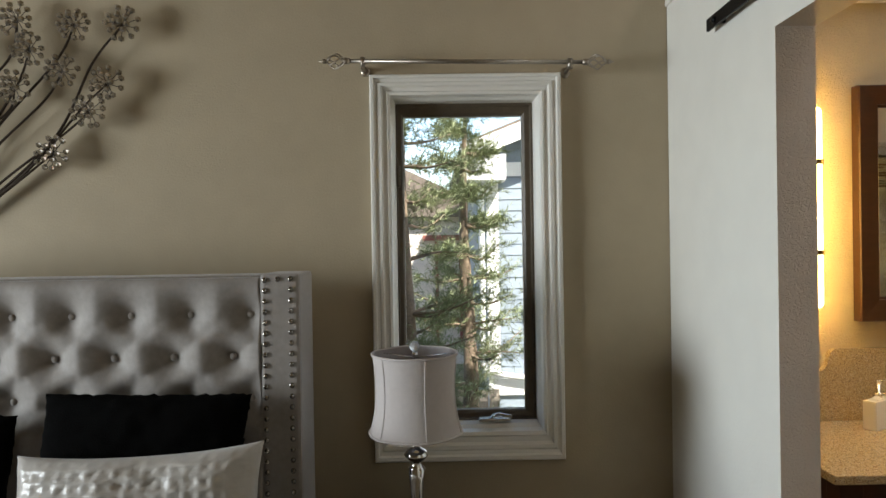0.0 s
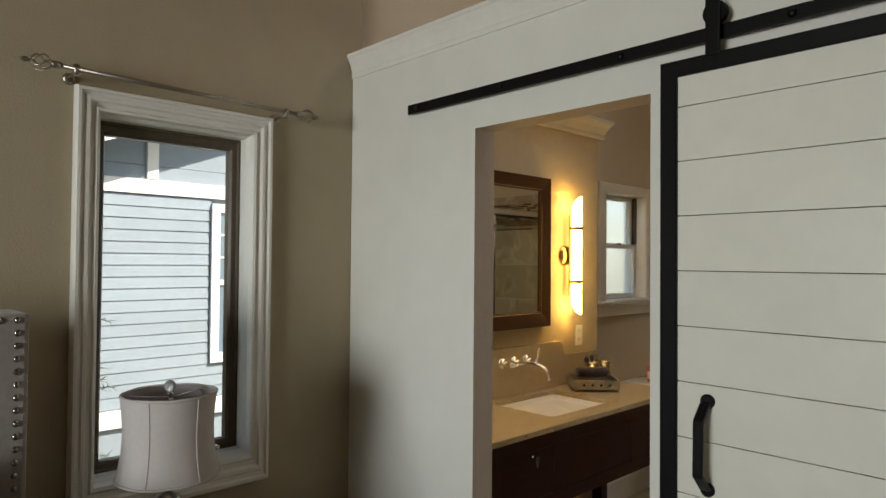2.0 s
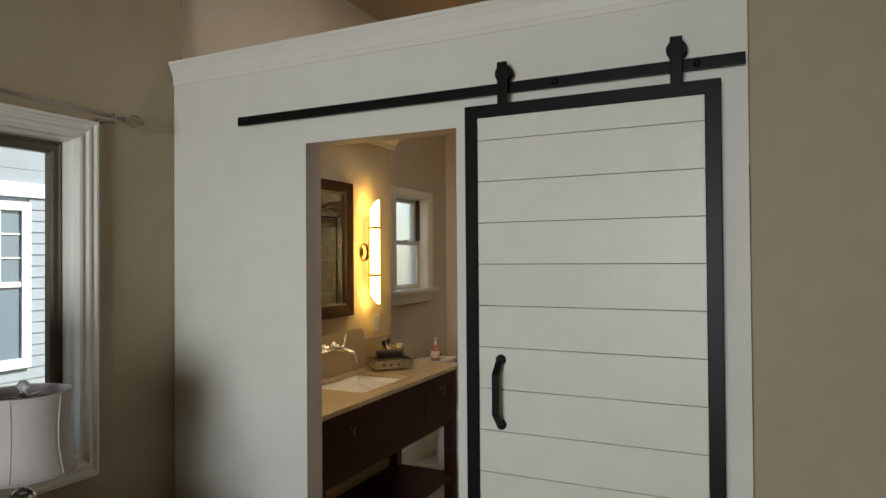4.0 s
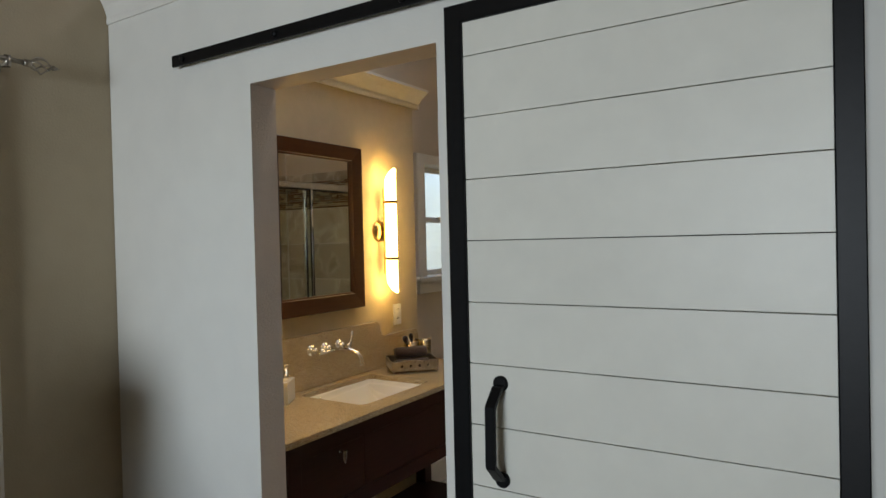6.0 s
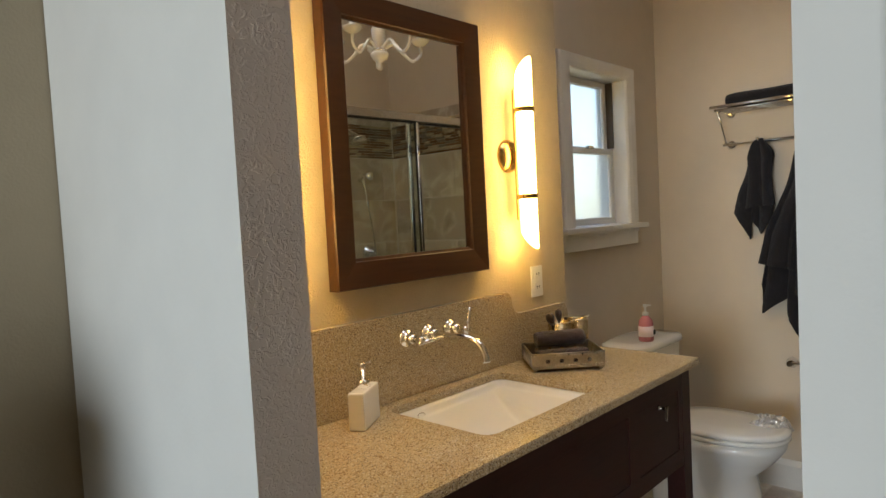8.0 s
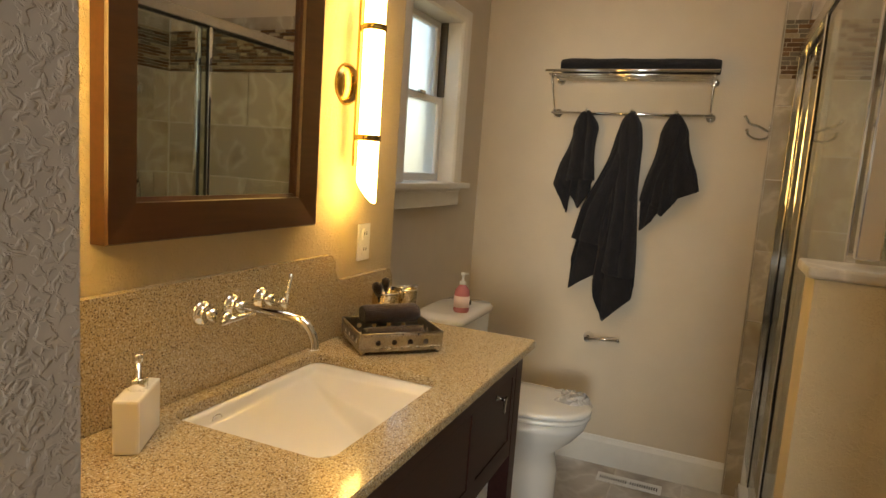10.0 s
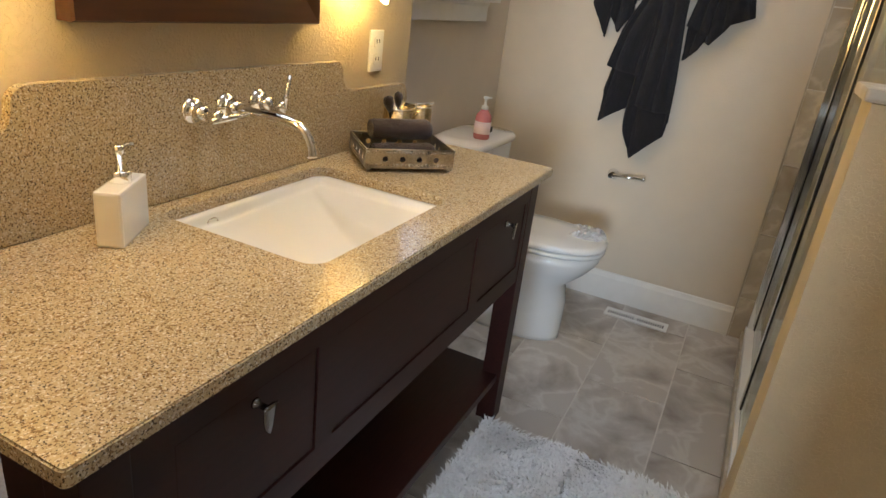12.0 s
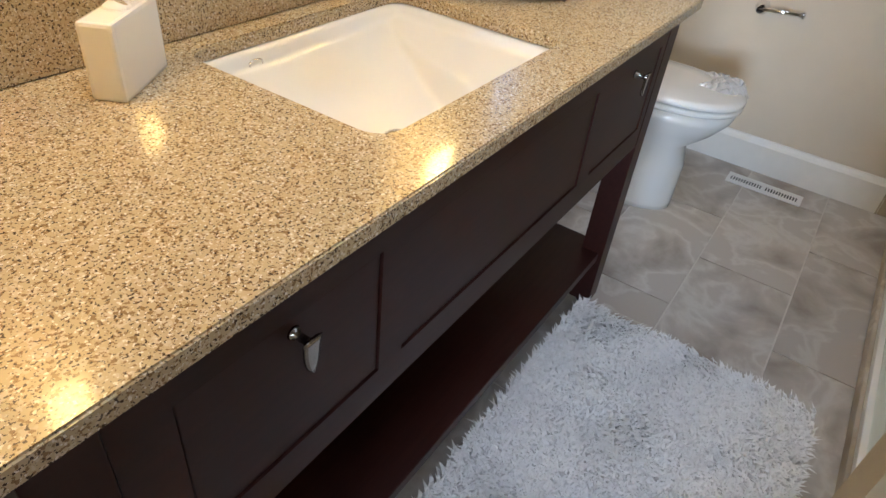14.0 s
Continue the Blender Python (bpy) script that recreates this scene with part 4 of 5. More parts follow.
tray = thing("vanity_tray", "antique silver pierced metal tray on small feet", "tray", at=(2.695, 2.506, CT1))
TW, TD, TH = 0.236, 0.190, 0.058
part("base", obox(-TW / 2, TW / 2, -TD / 2, TD / 2, 0.010, 0.014), TRAYMETAL, tray)
def pierced(bm, length, place):
    """A panel with a row of round holes and a lattice of small lozenges."""
    n = 4
    step = length / (n + 1.2)
    for k in range(n):
        c = (k - (n - 1) / 2) * step
        prev = None
        segs = 14
        ins = [bm.verts.new(place(c + 0.0075 * math.cos(2 * math.pi * i / segs), 0.034 + 0.0075 * math.sin(2 * math.pi * i / segs))) for i in range(segs)]
        outs = []
        for i in range(segs):
            a = 2 * math.pi * i / segs
            m = max(abs(math.cos(a)), abs(math.sin(a)))
            outs.append(bm.verts.new(place(c + step / 2 * math.cos(a) / m, 0.036 + 0.0215 * math.sin(a) / m)))
        for i in range(segs):
            j = (i + 1) % segs
            bm.faces.new((ins[i], ins[j], outs[j], outs[i]))
    for s in (-1, 1):
        x0, x1 = sorted((s * n / 2 * step, s * length / 2))
        bm.faces.new([bm.verts.new(place(*p)) for p in ((x0, 0.0145), (x1, 0.0145), (x1, 0.0575), (x0, 0.0575))])
for side, length, place in (("side_panel", TW, lambda u, z: (u, -TD / 2, z)), ("side_panel", TW, lambda u, z: (u, TD / 2, z)), ("side_panel", TD, lambda u, z: (-TW / 2, u, z)), ("side_panel", TD, lambda u, z: (TW / 2, u, z))):
    bm = bmesh.new()
    pierced(bm, length, place)
    ob = part(side, bm, TRAYMETAL, tray, "pierced lattice side")
    so = ob.modifiers.new("thick", "SOLIDIFY")
    so.thickness = 0.002
    bm = bmesh.new()
    for k in range(int(length / 0.011)):
        u = -length / 2 + 0.0055 + k * 0.011
        for zz in (0.019, 0.052):
            p0 = Vector(place(u, zz))
            bmesh.ops.create_icosphere(bm, subdivisions=1, radius=0.0036, matrix=Matrix.Translation(p0))
    tagged(part("beading", bm, TRAYMETAL, ob), kind="stuff")
    part("rim", tube(bmesh.new(), [Vector(place(-length / 2, 0.059)), Vector(place(length / 2, 0.059))], 0.0025, 6), TRAYMETAL, ob)
for x in (-TW / 2 + 0.01, TW / 2 - 0.01):
    for y in (-TD / 2 + 0.01, TD / 2 - 0.01):
        part("foot", lathe(bmesh.new(), [(0.004, 0), (0.007, 0.004), (0.006, 0.010)], 10, Matrix.Translation((x, y, 0))), TRAYMETAL, tray)
tray.rotation_euler = (0, 0, radians(-44))


def rolled_towel(name, length, r, m, material, label):
    """A rolled towel: spiral ends, slightly flattened and lumpy."""
    bm = bmesh.new()
    nl, na = 20, 40
    rings = []
    for i in range(nl + 1):
        x = (i / nl - 0.5) * length
        ring = []
        for k in range(na):
            a = 2 * math.pi * k / na
            rr = r * (1 + 0.06 * noise.noise((x * 14, math.cos(a) * 1.5, math.sin(a) * 1.5)))
            end = 1 - 0.12 * max(0, abs(i / nl - 0.5) * 2 - 0.9) * 10
            step = 0.05 * r if a < 0.9 else 0
            ring.append((x, (rr + step) * end * math.cos(a) * 1.12, (rr + step) * end * math.sin(a) * 0.88))
        rings.append(ring)
    for s in (1, -1):
        edge = rings[-1] if s > 0 else rings[0]
        caps = []
        for q in range(1, 7):
            f = 1 - q / 7
            caps.append([(edge[0][0] + s * (0.004 if q % 2 else -0.005), y * f, z * f) for x, y, z in edge])
        rings = rings + caps if s > 0 else caps[::-1] + rings
    loft(bm, rings)
    ob = part(name, bm, material)
    ob.matrix_world = m
    return tagged(ob, label, "towel")


d44 = radians(-44)
c44, s44 = math.cos(d44), math.sin(d44)
rolled_towel("hand_towel", 0.165, 0.026, pose(2.69 - 0.02 * s44 * -1, 2.49, CT1 + 0.037, 0, 0, -40), PURPLE, "dark plum rolled washcloth lying in the tray")
rolled_towel("hand_towel", 0.160, 0.030, pose(2.705, 2.52, CT1 + 0.088, 0, 0, -42), PURPLE, "dark plum rolled washcloth on top of another")

for i, (x, y, r, h) in enumerate(((2.845, 2.61, 0.042, 0.115), (2.935, 2.585, 0.036, 0.115))):
    cup = thing("tumbler", "hammered champagne metal tumbler on the counter", "tumbler", "metal tumblers on the counter", at=(x, y, CT1))
    part("body", lathe(bmesh.new(), [(r - 0.002, 0), (r, 0.004), (r, h), (r - 0.002, h + 0.001), (r - 0.004, h), (r - 0.004, 0.012), (0.0, 0.011)], 30), GOLD, cup)
    part("rim", tube(bmesh.new(), [(r * math.cos(a), r * math.sin(a), h) for a in [2 * math.pi * k / 30 for k in range(31)]], 0.002, 6), CHROME, cup)
for dx, lean, hd in ((-0.012, -20, 0.016), (0.014, -8, 0.013)):
    br = thing("makeup_brush", "dark makeup brush standing in a tumbler", "brush", at=(2.845 + dx, 2.61, CT1 + 0.014))
    part("handle", tube(bmesh.new(), [(0, 0, 0), (0, 0, 0.10)], 0.0035, 8), DARK, br)
    part("bristles", lathe(bmesh.new(), [(0.005, 0.10), (hd * 0.75, 0.115), (hd, 0.13), (hd * 0.9, 0.142), (0.0, 0.15)], 14), PURPLE, br)
    br.rotation_euler = (0, radians(lean), 0)
tb = thing("razor", "chrome razor resting across a tumbler rim", "razor", at=(2.915, 2.585, CT1 + 0.119))
part("handle", tube(bmesh.new(), [(-0.04, 0, 0.002), (0.06, -0.02, 0.004)], 0.0035, 8), CHROME, tb)
part("head", obox(-0.05, -0.036, -0.02, 0.02, -0.001, 0.011, 0.002), CHROME, tb)

# ---- mirror, sconces, outlet ----
mir = thing("mirror", "rectangular mirror in a wide walnut-brown wooden frame", "mirror")
bm = picture_frame(bmesh.new(), "y", (1.885, 2.507, 1.228, 2.024), (1.962, 2.430, 1.310, 1.950), [(0, MY - 0.002), (0, 2.654), (0.04, 2.648), (0.88, 2.656), (0.9, 2.664), (1.0, 2.668), (1.0, MY - 0.002)])
part("mirror_frame", bm, WALNUT, mir)
part("mirror_glass", obox(1.956, 2.436, 2.672, 2.680, 1.304, 1.956), MIRROR, mir, "silver mirror glass")


def sconce(x):
    sc = thing("wall_sconce", "lit vertical glass tube wall sconce with brass bands", "sconce", "sconces beside the mirror", at=(x, MY, 1.61))
    bm = lathe(bmesh.new(), [(0.058, 0), (0.056, 0.008), (0.045, 0.020), (0.025, 0.027), (0.0, 0.029)], 28, Euler((math.pi / 2, 0, 0)).to_matrix().to_4x4())
    part("backplate", bm, BRASS, sc, "domed round backplate")
    part("stem", obox(-0.010, 0.010, -0.046, -0.036, -0.225, 0.225, 0.002), BRASS, sc)
    part("arm", tube(bmesh.new(), [(0, -0.02, 0), (0, -0.045, 0)], 0.008, 10), BRASS, sc)
    bm = bmesh.new()
    rings = []
    for zz in (-0.29, -0.2, -0.1, 0, 0.1, 0.2, 0.29):
        ring = []
        for k in range(28):
            a = 2 * math.pi * k / 28
            slant = 0.035 * math.sin(a) * (1 if abs(zz) > 0.28 else 0) * (1 if zz < 0 else -1)
            ring.append((0.029 * math.cos(a), -0.082 + 0.029 * math.sin(a), zz + slant))
        rings.append(ring)
    loft(bm, rings, cap=False)
    part("glass_tube", bm, LIT, sc, "glowing amber-white glass tube")
    for zz in (-0.145, 0.15):
        bd = lathe(bmesh.new(), [(0.0300, -0.008), (0.0335, -0.008), (0.0345, -0.005), (0.0335, -0.002), (0.0325, 0.0), (0.0335, 0.002), (0.0345, 0.005), (0.0335, 0.008), (0.0300, 0.008)], 32, Matrix.Translation((0, -0.082, zz)))
        part("band", bd, BRASS, sc, "slim brass double band")
        part("clip", obox(-0.010, 0.010, -0.052, -0.040, zz - 0.009, zz + 0.009, 0.002), BRASS, sc)
    return sc


sconce(2.685)
sconce(1.70)
ot = thing("wall_outlet", "white duplex wall outlet beside the mirror", "outlet")
part("plate", obox(2.787, 2.857, MY - 0.007, MY - 0.001, 1.097, 1.211, 0.003), PLASTIC, ot)
for z in (1.130, 1.178):
    r = part("receptacle", prism(bmesh.new(), rrect(2.805, 2.839, z - 0.017, z + 0.017, 0.012, 4), "y", MY - 0.010, MY - 0.0075), PLASTIC, ot)
    for x in (2.815, 2.828):
        part("slot", obox(x - 0.0012, x + 0.0012, MY - 0.0112, MY - 0.0104, z - 0.002, z + 0.008), DARK, r)

# ---- toilet ----
toi = thing("toilet", "white ceramic two-piece toilet with closed lid", "toilet", at=(3.67, 0.015, 0))
def ell(cx, cy, a, bf, bb, z, n=40, p=2.2):
    out = []
    for k in range(n):
        t = 2 * math.pi * k / n
        c, s = math.cos(t), math.sin(t)
        r = (abs(c) ** p + abs(s) ** p) ** (-1 / p)
        out.append((cx + a * r * c, cy + (bb if s > 0 else bf) * r * s, z))
    return out
part("bowl", loft(bmesh.new(), [ell(0, 2.40, 0.115, 0.225, 0.25, 0.000), ell(0, 2.40, 0.115, 0.225, 0.25, 0.021), ell(0, 2.40, 0.116, 0.226, 0.25, 0.054), ell(0, 2.40, 0.118, 0.226, 0.25, 0.172), ell(0, 2.39, 0.115, 0.20, 0.25, 0.253), ell(0, 2.37, 0.155, 0.255, 0.25, 0.322), ell(0, 2.35, 0.178, 0.275, 0.25, 0.376), ell(0, 2.35, 0.184, 0.285, 0.25, 0.414)]), CERAMIC, toi)
part("seat", loft(bmesh.new(), [ell(0, 2.345, 0.183, 0.283, 0.21, 0.417), ell(0, 2.345, 0.188, 0.288, 0.21, 0.422), ell(0, 2.345, 0.188, 0.288, 0.21, 0.432), ell(0, 2.345, 0.182, 0.282, 0.21, 0.436)]), CERAMIC, toi)
part("lid", loft(bmesh.new(), [ell(0, 2.345, 0.183, 0.285, 0.215, 0.440), ell(0, 2.345, 0.189, 0.290, 0.215, 0.445), ell(0, 2.345, 0.188, 0.288, 0.215, 0.456), ell(0, 2.345, 0.17, 0.265, 0.20, 0.464), ell(0, 2.345, 0.09, 0.15, 0.12, 0.470)]), CERAMIC, toi)
part("tank", loft(bmesh.new(), [[(x, y, z) for x, y in rrect(-w, w, 2.585 + e, 2.785, 0.05, 6)] for w, e, z in ((0.185, 0.02, 0.416), (0.20, 0.01, 0.44), (0.215, 0.0, 0.60), (0.222, -0.003, 0.755))]), CERAMIC, toi)
part("tank_lid", loft(bmesh.new(), [[(x, y, z) for x, y in rrect(-w, w, 2.572 + e, 2.790, 0.07, 8)] for w, e, z in ((0.232, 0.004, 0.757), (0.240, -0.004, 0.763), (0.240, -0.004, 0.782), (0.232, 0.006, 0.792), (0.15, 0.05, 0.795))]), CERAMIC, toi)
part("flush_lever", tube(bmesh.new(), [(-0.17, 2.58, 0.70), (-0.17, 2.555, 0.70), (-0.10, 2.55, 0.695)], 0.006, 8), CHROME, toi)
bm = bmesh.new()
rw = random.Random(8)
g = []
for j in range(15):
    row = []
    for i in range(19):
        u, v = i / 18 - 0.5, j / 14 - 0.5
        e = max(0.0, 1 - (abs(u) * 2) ** 4) * max(0.0, 1 - (abs(v) * 2) ** 4)
        row.append(bm.verts.new((0.07 + u * 0.17 + rw.uniform(-0.006, 0.006), 2.13 + v * 0.13 + rw.uniform(-0.006, 0.006) + 0.2 * u * u, 0.466 + e * (0.008 + 0.020 * rw.random()) - 0.05 * max(0, -v - 0.28) * 2.2)))
    g.append(row)
for j in range(14):
    for i in range(18):
        bm.faces.new((g[j][i], g[j][i + 1], g[j + 1][i + 1], g[j + 1][i]))
part("protective_wrap", bm, WRAP, toi, "crumpled clear plastic wrap on the lid")

pb = thing("soap_bottle", "clear pump bottle of pink soap on the toilet tank", "soap bottle", at=(3.605, 2.645, 0.795))
part("bottle", lathe(bmesh.new(), [(0.030, 0), (0.033, 0.004), (0.033, 0.075), (0.030, 0.095), (0.017, 0.110), (0.013, 0.116)], 26), SOAPPINK, pb, "pink liquid soap bottle")
part("label", lathe(bmesh.new(), [(0.0336, 0.022), (0.0336, 0.070)], 26), PAPER, pb, "pale pink label")
part("label_mark", obox(0.004, 0.024, -0.0345, -0.0315, 0.030, 0.050), DARK, pb)
part("pump", tube(lathe(bmesh.new(), [(0.014, 0.117), (0.014, 0.130), (0.005, 0.133), (0.005, 0.155), (0.010, 0.157), (0.010, 0.167), (0.0, 0.168)], 16), [(0, 0, 0.162), (0.032, -0.01, 0.160)], 0.0045, 8), PLASTIC, pb, "white pump head")

# ---- towel rack and towels ----
rack = thing("towel_rack", "polished chrome hotel towel rack with a lower rail", "towel rack")
RY0, RY1 = 1.765, 2.455
for x in (4.005, 4.055, 4.105, 4.155):
    part("shelf_rail", tube(bmesh.new(), [(x, RY0, 1.842), (x, RY1, 1.842)], 0.006, 10), CHROME, rack)
part("front_rail", tube(bmesh.new(), [(4.0, RY0 - 0.015, 1.862), (4.0, RY1 + 0.02, 1.858)], 0.007, 10), CHROME, rack)
part("towel_bar", tube(bmesh.new(), [(4.135, RY0 - 0.01, 1.692), (4.135, RY1 + 0.01, 1.686)], 0.007, 10), CHROME, rack)
for y in (RY0 + 0.004, RY1 - 0.004):
    bm = tube(bmesh.new(), [(4.0, y, 1.842), (FX - 0.004, y, 1.842)], 0.006, 8)
    tube(bm, [(4.03, y, 1.842), (4.135, y, 1.690), (FX - 0.004, y, 1.690)], 0.005, 8)
    part("side_bracket", bm, CHROME, rack)
    for z in (1.842, 1.69):
        part("wall_flange", lathe(bmesh.new(), [(0.022, 0), (0.022, 0.006), (0.014, 0.012)], 18, Matrix.Translation((FX - 0.001, y, z)) @ Euler((0, -math.pi / 2, 0)).to_matrix().to_4x4()), CHROME, rack)
rolled_towel("bath_towel", 0.665, 0.040, pose(4.085, 2.085, 1.888, 0, 0, 90), TOWEL, "charcoal bath towel rolled on the towel rack")


def hung_towel(name, yc, ztop, layers, label, seed):
    """A towel hung by its middle: overlapping layers gathered at the top, opening into pleats; a layer: (distance from the rail, hem points (y, z))."""
    bm = bmesh.new()
    nu, nv = 52, 46
    drop = 0.04 * (ztop - min(h[1] for layer in layers for h in layer[1]))
    crest = [bm.verts.new((4.160, yc + (0.5 - i / nu) * 0.05, ztop - 0.03 * (2 * i / nu - 1) ** 2)) for i in range(nu + 1)]
    for n, (out, hems) in enumerate(layers):
        g = [crest]
        for j in range(1, nv + 1):
            v = j / nv
            row = []
            for i in range(nu + 1):
                u = i / nu
                k = u * (len(hems) - 1)
                a = min(int(k), len(hems) - 2)
                t = k - a
                yb, zb = [hems[a][q] + (hems[a + 1][q] - hems[a][q]) * t for q in (0, 1)]
                part_at = min(1.0, max(0.0, (v - 0.04) / 0.75))
                part_at = part_at * part_at * (3 - 2 * part_at)
                dome = (0.5 - u) * (0.05 + 0.062 * min(1.0, v * 6) ** 0.5)
                y = yc + dome * (1 - part_at) + (yb - yc) * (0.42 + 0.58 * v) * part_at
                z = ztop + (zb - drop - ztop) * v - 0.035 * (1 - v) * (2 * u - 1) ** 2
                ph = u * (5.2 + 1.1 * (n % 2)) * (abs(hems[-1][0] - hems[0][0]) / 0.13) ** 0.5 + seed * 0.7 + n * 1.3 + 0.7 * noise.noise((u * 1.7, v * 1.3, seed + n))
                pleat = abs(math.sin(ph)) ** 0.8 - 0.5
                amp = (0.012 + 0.026 * min(1, v * 1.6)) * (1 - 0.25 * v)
                x = 4.135 + out - 0.030 * math.sqrt(max(0, 1 - (2 * u - 1) ** 2)) * (1 - 0.4 * v) - pleat * amp
                x += 0.007 * noise.noise((y * 22, z * 13, seed + n)) + 0.003 * noise.noise((y * 60, z * 45, seed))
                if 0.78 < v < 0.86:
                    x += 0.003
                row.append(bm.verts.new((min(x, FX - 0.012), y, z)))
            g.append(row)
        for j in range(nv):
            for i in range(nu):
                bm.faces.new((g[j][i], g[j][i + 1], g[j + 1][i + 1], g[j + 1][i])).smooth = True
    ob = part(name, bm, TOWEL)
    so = ob.modifiers.new("thick", "SOLIDIFY")
    so.thickness, so.offset = 0.008, 0
    return tagged(ob, label, "towel", "towels on the rack")


hung_towel("hand_towel", 2.297, 1.700, [(0.03, [(2.43, 1.372), (2.39, 1.31), (2.357, 1.24), (2.34, 1.36), (2.32, 1.38)]), (0.022, [(2.345, 1.33), (2.302, 1.265), (2.26, 1.327), (2.25, 1.39)]), (0.0, [(2.37, 1.39), (2.30, 1.40), (2.235, 1.40)])], "charcoal hand towel gathered on the rack rail", 1)
hung_towel("bath_towel", 2.095, 1.703, [(0.035, [(2.31, 1.04), (2.310, 0.90), (2.25, 0.945), (2.18, 0.99), (2.15, 1.02)]), (0.015, [(2.195, 0.98), (2.187, 0.877), (2.135, 0.765), (2.075, 0.83), (2.02, 0.885), (2.01, 0.95)]), (-0.005, [(2.308, 1.147), (2.27, 1.135), (2.22, 1.13), (2.165, 1.115)]), (-0.012, [(2.16, 1.0), (2.08, 0.985), (2.008, 0.99)])], "long charcoal bath towel gathered on the rack rail", 3)
hung_towel("hand_towel", 1.907, 1.700, [(0.03, [(2.018, 1.33), (2.013, 1.19), (1.965, 1.24), (1.93, 1.30)]), (0.015, [(1.965, 1.29), (1.923, 1.265), (1.863, 1.35), (1.78, 1.387)]), (0.0, [(2.023, 1.327), (1.985, 1.318), (1.94, 1.30)])], "charcoal hand towel gathered on the rack rail", 6)
for yc in (2.297, 2.095, 1.907):
    part("peg", tube(bmesh.new(), curve_pts([(4.135, yc, 1.684), (4.110, yc, 1.690), (4.098, yc, 1.706)], 4), 0.006, 8, 0.008), CHROME, rack)

tp = thing("toilet_paper_holder", "empty chrome toilet paper holder on the wall", "paper holder")
part("wall_flange", lathe(bmesh.new(), [(0.026, 0), (0.026, 0.007), (0.016, 0.014), (0.013, 0.058)], 18, Matrix.Translation((FX - 0.001, 2.20, 0.625)) @ Euler((0, -math.pi / 2, 0)).to_matrix().to_4x4()), CHROME, tp)
part("arm", tube(bmesh.new(), [(4.165, 2.205, 0.628), (4.163, 2.06, 0.640)], 0.0085, 12), CHROME, tp)
part("end_cap", lathe(bmesh.new(), [(0.013, 0), (0.013, 0.012), (0.009, 0.015)], 14, Matrix.Translation((4.163, 2.06, 0.640)) @ Euler((math.pi / 2, 0, 0)).to_matrix().to_4x4()), CHROME, tp)
hk = thing("robe_hook", "chrome double robe hook on the wall", "hook")
part("plate", obox(FX - 0.006, FX - 0.001, 1.519, 1.535, 1.615, 1.683, 0.002), CHROME, hk)
for nm, pts in (("upper_hook", [(FX - 0.006, 1.527, 1.650), (4.185, 1.540, 1.642), (4.165, 1.575, 1.658), (4.155, 1.610, 1.668), (4.150, 1.632, 1.695)]), ("lower_hook", [(FX - 0.006, 1.527, 1.632), (4.185, 1.545, 1.612), (4.165, 1.580, 1.606), (4.158, 1.612, 1.620), (4.155, 1.620, 1.640)])):
    bm = tube(bmesh.new(), curve_pts(pts, 6), 0.0055, 8, 0.0065)
    bmesh.ops.create_uvsphere(bm, u_segments=12, v_segments=8, radius=0.0085, matrix=Matrix.Translation(pts[-1]))
    part(nm, bm, CHROME, hk)

# ---- floor register ----
vt = thing("floor_vent", "white metal floor register by the baseboard", "vent")
bm = bmesh.new()
holes = []
for k in range(24):
    y = 1.800 + 0.0105 * k + (0.012 if k > 11 else 0)
    holes.append((4.048, 4.090, y, y + 0.0055))
slab_with_holes(bm, "z", 0.002, 0.007, 4.026, 4.112, 1.782, 2.072, holes)
part("grille", bm, PLASTIC, vt)
# flat dark sheet: the shade below the grille, put in as colour
part("duct_shade", obox(4.032, 4.106, 1.79, 2.064, 0.0004, 0.0018), DARK, vt)

# ---- rug ----
rug = thing("bath_rug", "white shaggy bath rug on the tile floor", "rug")
RX0, RX1, RYA, RYB = 1.95, 2.925, 1.555, 2.215
part("backing", obox(RX0 + 0.01, RX1 - 0.01, RYA + 0.01, RYB - 0.01, 0.001, 0.012), SHAG, rug)
rs = np.random.RandomState(3)
N = 26000
verts, faces = [], []
px = rs.uniform(RX0, RX1, N)
py = rs.uniform(RYA, RYB, N)
for i in range(N):
    x, y = px[i], py[i]
    q = 1.3 * noise.noise((x * 5, y * 5, 0.0)) * math.pi + rs.uniform(-1.7, 1.7)
    ln = rs.uniform(0.022, 0.040)
    lean = rs.uniform(0.35, 0.9)
    dx, dy = math.cos(q), math.sin(q)
    w = rs.uniform(0.0022, 0.0042)
    sx, sy = -dy * w, dx * w
    m1 = (x + dx * ln * lean * 0.35, y + dy * ln * lean * 0.35, 0.012 + ln * 0.6)
    m2 = (x + dx * ln * lean, y + dy * ln * lean, 0.012 + ln * (1.0 - 0.35 * lean))
    b = len(verts)
    verts += [(x - sx, y - sy, 0.011), (x + sx, y + sy, 0.011), (m1[0] + sx, m1[1] + sy, m1[2]), (m1[0] - sx, m1[1] - sy, m1[2]), (m2[0], m2[1], m2[2])]
    faces += [(b, b + 1, b + 2, b + 3), (b + 3, b + 2, b + 4)]
me = bpy.data.meshes.new("pile")
me.from_pydata(verts, [], faces)
me.materials.append(SHAG)
pile = new("shag_pile", me)
pile.parent = rug
tagged(pile, "long white shag pile", kind="stuff")

